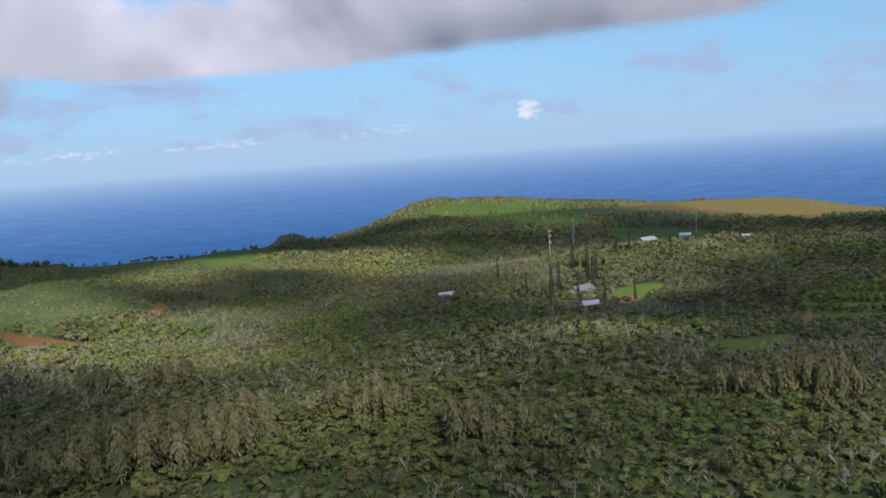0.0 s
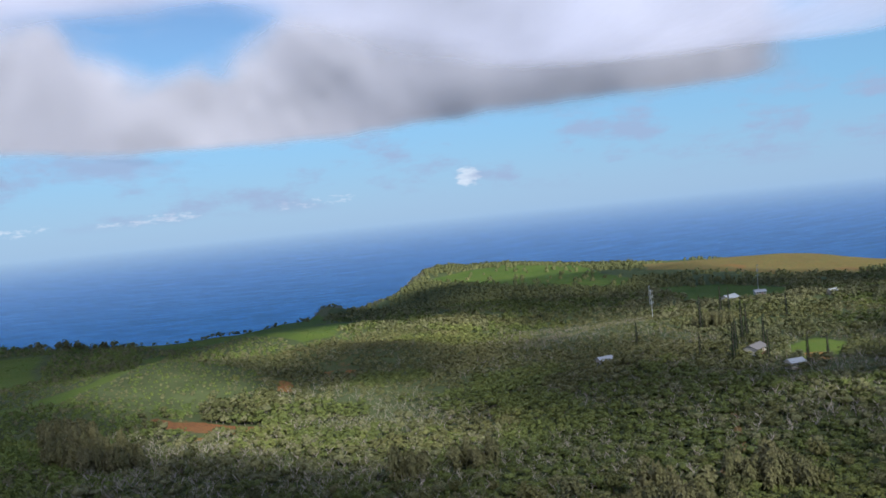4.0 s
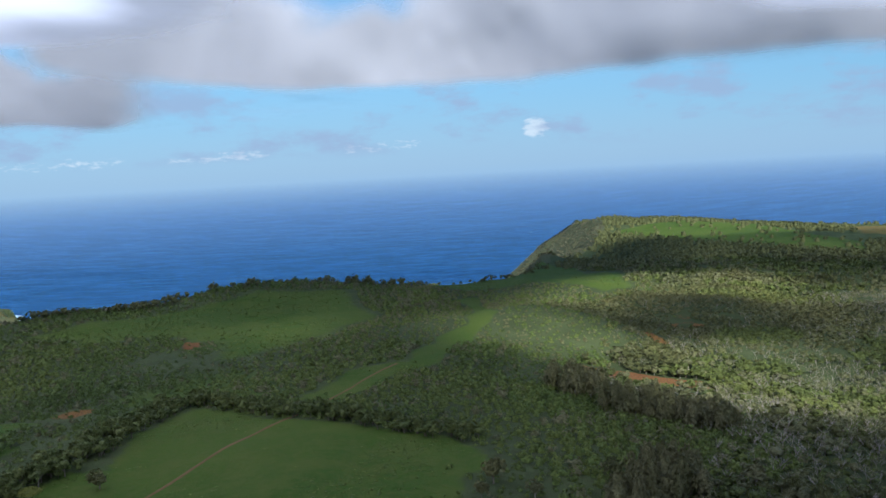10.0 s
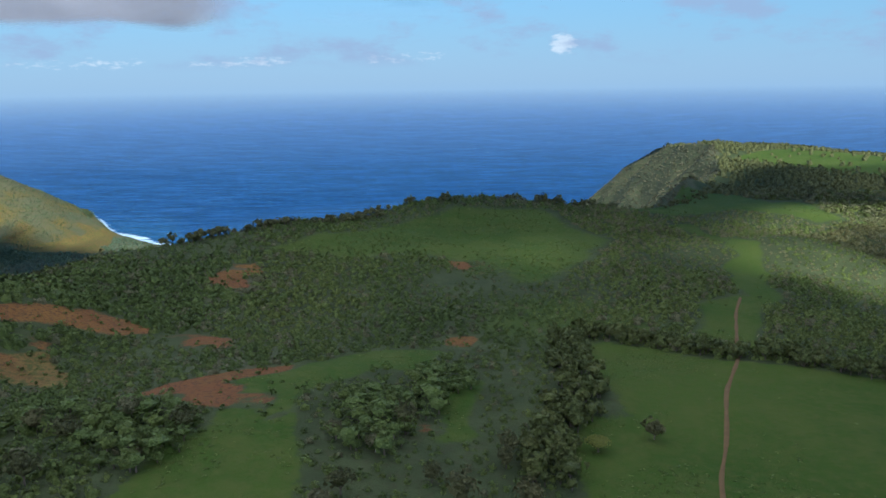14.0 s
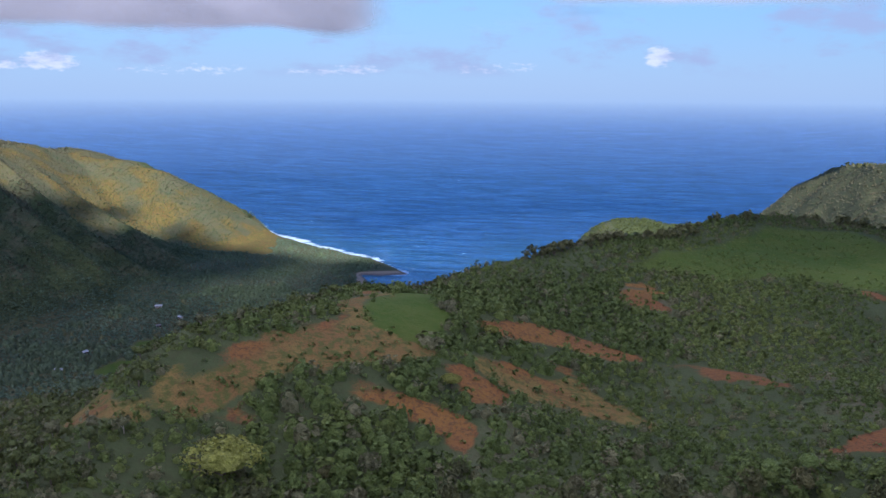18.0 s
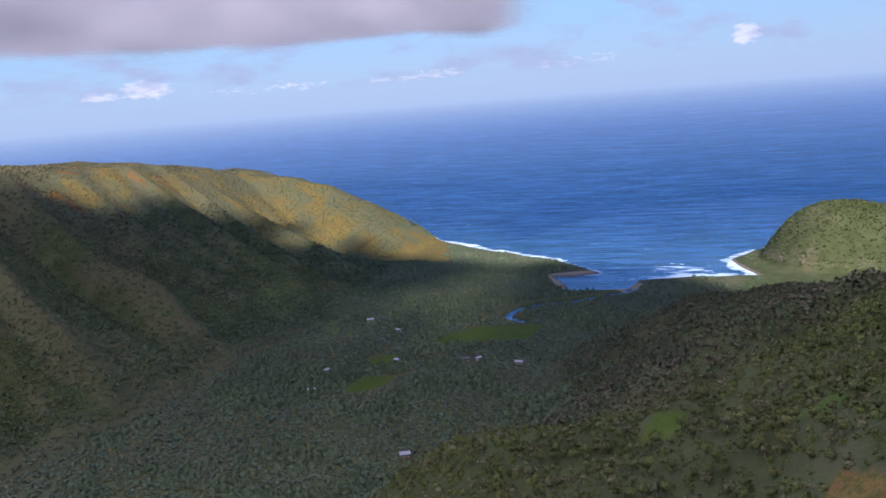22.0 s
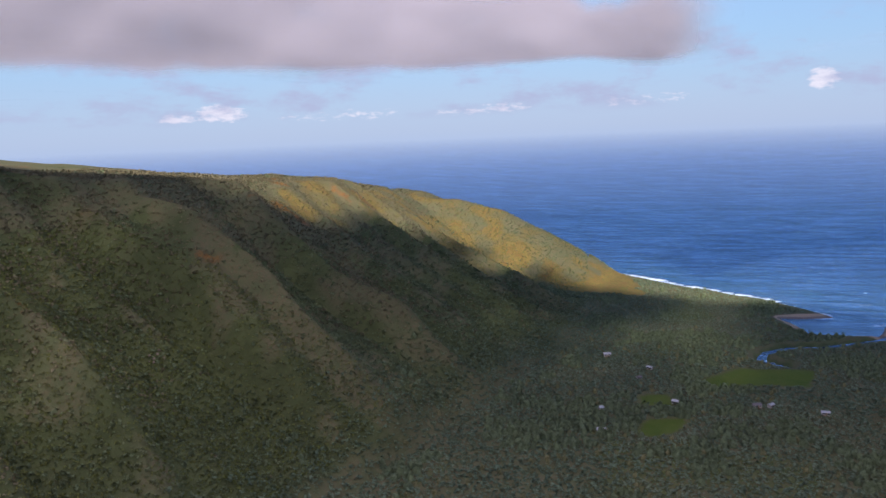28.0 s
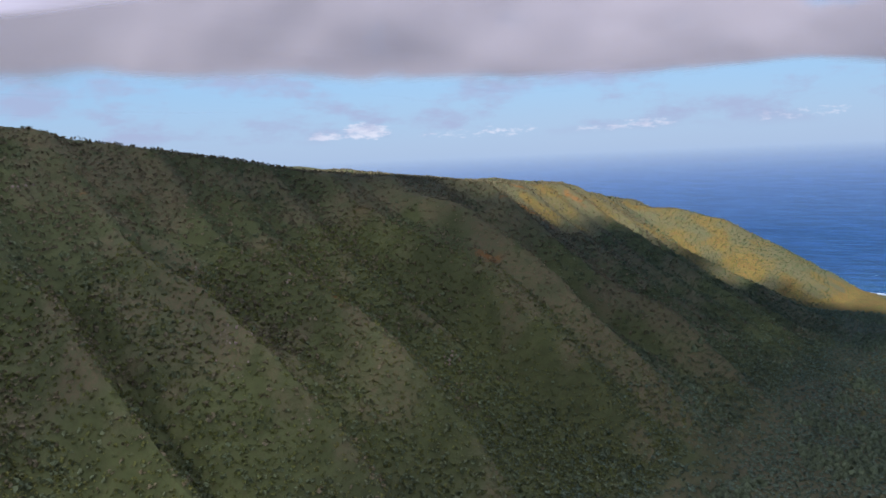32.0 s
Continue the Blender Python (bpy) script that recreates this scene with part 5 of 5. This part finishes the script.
# low tint darkens this scrub, standing in for cloud shade on the headland
planted("headland_scrub", "grey-green scrub on the low headland by the bay", "shrubs", BUSHES, x[keep], y[keep], rng.uniform(2.5, 5.5, keep.sum()), np.clip(0.15 + 0.4 * rough(x[keep], y[keep], 40, 3, 80.0), 0, 1), [WOOD_LEAF, BARK], rng)


# the country behind and under the flight
x, y, rng = spread(76, -1150, 420, -330, 205, 15)
keep = (open_ground(x, y) < 0.4) & (height(x, y) > 8) & (rough(x, y, 50, 3, 71.0) > -0.7) & ((y < 160) | (x < -250) | (x > 150)) & (inside(x, y, [(-650, 190), (-230, 190), (-230, 300), (-650, 300)]) < 0)
x, y = x[keep], y[keep]
planted("scrub", "dark green scrub and low trees on the plateau and in the valley head", "shrubs", BUSHES, x, y, rng.uniform(4, 8, len(x)), rng.uniform(0.1, 0.8, len(x)), [WOOD_LEAF, BARK], rng)
# ---- things ----
def part(name, bm, mat, parent, label=""):
    """Links a bmesh as one mesh object under a thing or a part."""
    me = bpy.data.meshes.new(name)
    bm.to_mesh(me)
    bm.free()
    me.materials.append(mat)
    ob = new(name, me)
    ob.parent = parent
    if label:
        tagged(ob, label)
    return ob


def box(size, at, bevel=0.0):
    bm = bmesh.new()
    bmesh.ops.create_cube(bm, size=1.0, matrix=Matrix.Translation(at) @ Matrix.Diagonal((*size, 1)))
    if bevel:
        bmesh.ops.bevel(bm, geom=bm.edges[:], offset=bevel, segments=1, affect="EDGES")
    return bm


def gable(length, depth, low, high, thick, over):
    """A pitched roof of two slabs along x."""
    bm = bmesh.new()
    half, run = length / 2 + over, depth / 2 + over
    drop = (high - low) * run / (depth / 2)
    for side in (-1, 1):
        top = [(-half, 0, high), (half, 0, high), (half, side * run, high - drop), (-half, side * run, high - drop)]
        vs = [bm.verts.new(p) for p in top] + [bm.verts.new((p[0], p[1], p[2] - thick)) for p in top]
        for f in ((0, 1, 2, 3), (7, 6, 5, 4), (0, 4, 5, 1), (1, 5, 6, 2), (2, 6, 7, 3), (3, 7, 4, 0)):
            bm.faces.new([vs[i] for i in f])
    bmesh.ops.recalc_face_normals(bm, faces=bm.faces[:])
    return bm


def walls(length, depth, tall, peak):
    """House walls with gable ends."""
    bm = bmesh.new()
    a, b = length / 2, depth / 2
    low = [bm.verts.new(p) for p in ((-a, -b, -1.5), (a, -b, -1.5), (a, b, -1.5), (-a, b, -1.5))]
    up_ = [bm.verts.new(p) for p in ((-a, -b, tall), (a, -b, tall), (a, b, tall), (-a, b, tall))]
    tip = [bm.verts.new((-a, 0, peak)), bm.verts.new((a, 0, peak))]
    for f in ([low[0], low[1], up_[1], up_[0]], [low[2], low[3], up_[3], up_[2]], [low[1], low[2], up_[2], tip[1], up_[1]], [low[3], low[0], up_[0], tip[0], up_[3]],
              [up_[0], up_[1], tip[1], tip[0]], [up_[2], up_[3], tip[0], tip[1]], low[::-1]):
        bm.faces.new(f)
    bmesh.ops.recalc_face_normals(bm, faces=bm.faces[:])
    return bm


def house(x, y, turn_, length, depth, roof_mat, label):
    z = float(height(np.array([x]), np.array([y]))[0])
    base = new("house")
    base.matrix_world = pose(x, y, z + 0.5, 0, 0, turn_)
    length, depth = (length * 0.58, depth * 0.6) if x < -700 else (length, depth)
    tagged(base, label, "house", "houses")
    tall, peak = 2.7, 2.7 + depth * 0.24
    part("wall", walls(length, depth, tall, peak - 0.12), WALL_PAINT, base)
    roof = part("roof", gable(length, depth, tall, peak, 0.14, 0.6), roof_mat, base)
    part("ridge_cap", box((length + 1.2, 0.35, 0.1), (0, 0, peak + 0.03)), roof_mat, roof)
    part("door", box((0.95, 0.08, 2.05), (length * 0.12, -depth / 2 - 0.03, 1.05), 0.02), DOOR_WOOD, base)
    for k in (-0.32, -0.08, 0.34):
        w = part("window", box((1.3, 0.06, 1.1), (length * k, -depth / 2 - 0.03, 1.5)), GLASS, base)
        part("sill", box((1.5, 0.16, 0.08), (length * k, -depth / 2 - 0.08, 0.92)), WALL_PAINT, w)
    part("porch", box((length * 0.7, 1.8, 0.14), (0, -depth / 2 - 0.9, 0.0), 0.02), DOOR_WOOD, base)
    return base


for x, y, turn_, length, depth, mat, words in (
        (-2, 428, 15, 8, 6, ROOF_WHITE, "farm house with a pale metal roof among trees"),
        (68, 398, 40, 12, 7, ROOF_DARK, "long low house with a dark roof beside the clearing"),
        (64, 352, 10, 7, 5, ROOF_WHITE, "small white-roofed shed under the pines"),
        (165, 640, 30, 14, 9, ROOF_WHITE, "white farm building on the upland pasture"),
        (205, 668, -10, 9, 6, ROOF_WHITE, "small white outbuilding near the mast"),
        (233, 604, 20, 8, 6, ROOF_WHITE, "white shed at the edge of the wood"),
        (-1035, 955, 20, 13, 8, ROOF_WHITE, "white-roofed house at the foot of the valley wall"),
        (-1018, 775, 70, 9, 7, ROOF_WHITE, "small pale-roofed house in the valley forest"),
        (-1010, 722, 10, 12, 8, ROOF_WHITE, "white-roofed house among valley trees"),
        (-985, 912, -25, 9, 6, ROOF_WHITE, "pale-roofed cabin by the valley meadow"),
        (-884, 814, 15, 12, 8, ROOF_DARK, "weathered dark-roofed house in the valley"),
        (-872, 818, 50, 9, 6, ROOF_WHITE, "pale metal-roofed shed beside a valley house"),
        (-829, 806, 0, 11, 7, ROOF_WHITE, "bright-roofed house near the stream"),
        (-993, 876, 35, 8, 6, ROOF_DARK, "small dark-roofed hut in the valley"),
        (-882, 600, 20, 12, 8, ROOF_WHITE, "white-roofed house deep in the valley forest"),
        (-954, 808, -15, 9, 7, ROOF_WHITE, "pale-roofed house beside a mown plot")):
    house(x, y, turn_, length, depth, mat, words)


def stem(a, b, ra, rb, sides=8):
    v, f = prism(a, b, ra, rb, sides)
    bm = bmesh.new()
    vs = [bm.verts.new(p) for p in v]
    for tri in f:
        bm.faces.new([vs[i] for i in tri])
    bm.faces.new(vs[sides:])
    return bm


def from_proto(proto, want):
    """A bmesh of one material's faces of a plant proto."""
    v, f, m = proto
    bm = bmesh.new()
    used = sorted(set(f[m == want].ravel().tolist()))
    vs = {i: bm.verts.new(v[i]) for i in used}
    for tri in f[m == want]:
        bm.faces.new([vs[i] for i in tri])
    return bm


def tree_thing(name, label, category, proto, leaf, bark, scale, tint, group):
    """A tree as a thing of its own: trunk and crown."""
    base = new(name)
    tagged(base, label, category, group)
    for key, want, mat in (("trunk", 1, bark), ("crown", 0, leaf)):
        ob = part(key, from_proto(proto, want), mat, base)
        ob.data.transform(Matrix.Diagonal((*scale, 1)))
        ob.data.attributes.new("tint", "FLOAT", "POINT").data.foreach_set("value", np.full(len(ob.data.vertices), tint, np.float32))
    return base


def stand_at(ob, x, y, turn_, scale=1.0, sink=0.25):
    z = float(height(np.array([x]), np.array([y]))[0]) - sink
    return pose(x, y, z, 0, 0, turn_) @ Matrix.Scale(scale, 4)


# single broadleaf trees standing near the flight line
rng = np.random.default_rng(81)
RICH = [broadleaf(rng, 150, 0.42) for _ in range(6)]
kinds = [tree_thing("tree", words, "tree", RICH[i], mat, bark, (5.5, 5.5, 6.0), tint, "single trees") for i, (words, mat, bark, tint) in enumerate((
    ("dark green broadleaf tree with a rounded crown", LEAF, BARK, 0.15), ("olive green spreading tree above the shrubs", LEAF, BARK, 0.55), ("light olive broadleaf tree with a loose crown", LEAF, BARK, 0.9),
    ("silvery grey-green tree with pale limbs", SILVER_LEAF, PALE_BARK, 0.5), ("deep green tree with a dense crown", LEAF, BARK, 0.0), ("pale grey-green dry tree", SILVER_LEAF, PALE_BARK, 0.9)))]
x, y, rng = spread(82, -600, 120, 150, 262, 15.0)
keep = (open_ground(x, y) < 0.35) & (in_stand(x, y) < 0.4) & (-inside(x, y, RIM) < 30)
spots = list(zip(x[keep], y[keep]))[:220]
for ob, (px_, py_) in zip(kinds, spots):
    ob.matrix_world = stand_at(ob, px_, py_, 0)
for i, (px_, py_) in enumerate(spots[len(kinds):]):
    ob = kinds[i % len(kinds)]
    copy_thing(ob, stand_at(ob, px_, py_, float(rng.uniform(0, 360)), float(rng.uniform(0.6, 1.15))))

# the thickets beside the meadow on the point
kinds = [tree_thing("small_tree", words, "small tree", NEAR_TREES[i], LUSH_LEAF, BARK, (4.7, 4.7, 3.9), tint, "thicket beside the meadow") for i, (words, tint) in enumerate((
    ("fresh green small tree in a thicket beside the meadow", 0.45), ("deep green small tree in a thicket beside the meadow", 0.15), ("light green small tree in a thicket beside the meadow", 0.75), ("mid green small tree in a thicket beside the meadow", 0.3), ("fresh green rounded tree at the thicket's edge", 0.6)))]
for i, (px_, py_) in enumerate(THICKET):
    ob, at = kinds[i % 5], (px_, py_, float(rng.uniform(0, 360)), float(rng.uniform(0.7, 1.3)))
    if i < 5:
        ob.matrix_world = stand_at(ob, *at)
    else:
        copy_thing(ob, stand_at(ob, *at))

# the bright yellow-green trees, the lone tree on the pasture
gold = tree_thing("tree", "bright yellow-green tree with a broad flat crown", "tree", broadleaf(rng, 900, 0.19), BRIGHT_LEAF, BARK, (13, 12, 9), 0.6, "yellow-green trees")
gold.matrix_world = stand_at(gold, -614, 214, 0)
for px_, py_, k in ((140, 178, 0.6), (-150, 190, 0.45), (-578, 262, 0.4), (-392, 222, 0.4), (-572, 300, 0.38)):
    copy_thing(gold, stand_at(gold, px_, py_, 70 * k, k))
lone = tree_thing("tree", "small lone tree standing on the green pasture", "tree", broadleaf(rng, 90, 0.5), LEAF, BARK, (5, 5, 5), 0.7, "")
lone.matrix_world = stand_at(lone, -379, 229, 0)


def tall_pine(rng):
    """A narrow columnar pine: rings of short drooping boughs."""
    pieces = [(*prism((0, 0, -0.05), (0, 0, 0.98), 0.018, 0.004, 5), 1)]
    for k in range(40):
        zc = 0.10 + 0.89 * k / 40
        r = 0.062 * (1 - 0.7 * (k / 40) ** 1.5) * (0.75 + 0.25 * math.sin(k * 2.1))
        for j in range(6):
            a = j * math.pi / 3 + k * 0.7
            o = np.array((math.cos(a), math.sin(a), 0))
            s_ = np.array((-math.sin(a), math.cos(a), 0)) * 0.026
            q = np.stack([o * 0.01 + (0, 0, zc), o * r * rng.uniform(0.7, 1.1) - s_ + (0, 0, zc - 0.012), o * r * 1.15 * rng.uniform(0.8, 1.1) + (0, 0, zc + 0.012), o * r * rng.uniform(0.7, 1.1) + s_ + (0, 0, zc - 0.012)])
            pieces.append((q, np.array([(0, 1, 2), (0, 2, 3)]), 0))
    return gather(*pieces)


pine = tree_thing("pine", "tall narrow dark columnar pine by the clearing", "pine", tall_pine(rng), PINE, BARK, (22, 22, 21), 0.4, "columnar pines")
pine.matrix_world = stand_at(pine, 56, 393, 0)
for px_, py_, k in ((75, 402, 0.9), (71, 353, 0.75), (51, 385, 1.0), (78, 433, 1.1), (80, 495, 1.1), (62, 372, 0.8), (84, 440, 0.95), (88, 366, 0.6), (40, 400, 0.7), (122, 560, 1.0), (135, 575, 0.9), (150, 520, 0.8), (30, 470, 0.7)):
    copy_thing(pine, stand_at(pine, px_, py_, 40 * k, k))

# masts and poles on the upland
def mast(x, y, tall, label):
    base = new("radio_mast")
    z = float(height(np.array([x]), np.array([y]))[0])
    base.matrix_world = pose(x, y, z - 0.2)
    tagged(base, label, "mast", "masts")
    part("pole", stem((0, 0, 0), (0, 0, tall), 0.26, 0.10, 8), STEEL, base)
    for k in (0.55, 0.75, 0.93):
        arm = part("crossarm", box((2.4, 0.18, 0.18), (0, 0, tall * k)), STEEL, base)
        part("antenna", box((0.35, 0.3, 2.0), (1.1, 0, tall * k + 0.6), 0.03), ROOF_WHITE, arm)
    part("footing", box((2.4, 2.4, 0.6), (0, 0, 0.2), 0.05), STONE, base)


mast(237, 736, 24, "white slender radio mast on the upland pasture")
mast(76, 573, 22, "grey steel mast rising out of the wood")
mast(111, 680, 18, "pale pole with crossarms above the trees")

# rock outcrops on the far valley side
def boulder(rng, size):
    v, f = ball(rng, size, size * rng.uniform(0.7, 1.2), size * rng.uniform(0.8, 1.5), 0, 0.22)
    bm = bmesh.new()
    vs = [bm.verts.new(p) for p in v]
    for tri in f:
        bm.faces.new([vs[i] for i in tri])
    bmesh.ops.bevel(bm, geom=bm.edges[:], offset=size * 0.08, segments=1, affect="EDGES")
    return bm


for cx0, cy0, n in ((-1342, 577, 9), (-1574, 404, 9), (-1388, 412, 6), (-1368, 384, 7), (-1341, 784, 6), (-1356, 381, 5), (-1290, 690, 6), (-1420, 500, 6), (-1240, 860, 5), (-1480, 470, 6)):
    base = new("rock_outcrop")
    z0 = float(height(np.array([cx0]), np.array([cy0]))[0])
    base.matrix_world = pose(cx0, cy0, z0)
    tagged(base, "weathered brown lava rock outcrop on the steep hillside", "rock", "rock outcrops")
    for _ in range(n):
        ox, oy = rng.normal(0, 3.0), rng.normal(0, 6.0)
        dz = float(height(np.array([cx0 + ox]), np.array([cy0 + oy]))[0]) - z0
        stone = part("stone", boulder(rng, float(rng.uniform(0.6, 1.6))), STONE, base)
        stone.matrix_local = pose(ox, oy, dz - 0.3, rng.uniform(0, 40), rng.uniform(0, 40), rng.uniform(0, 360))
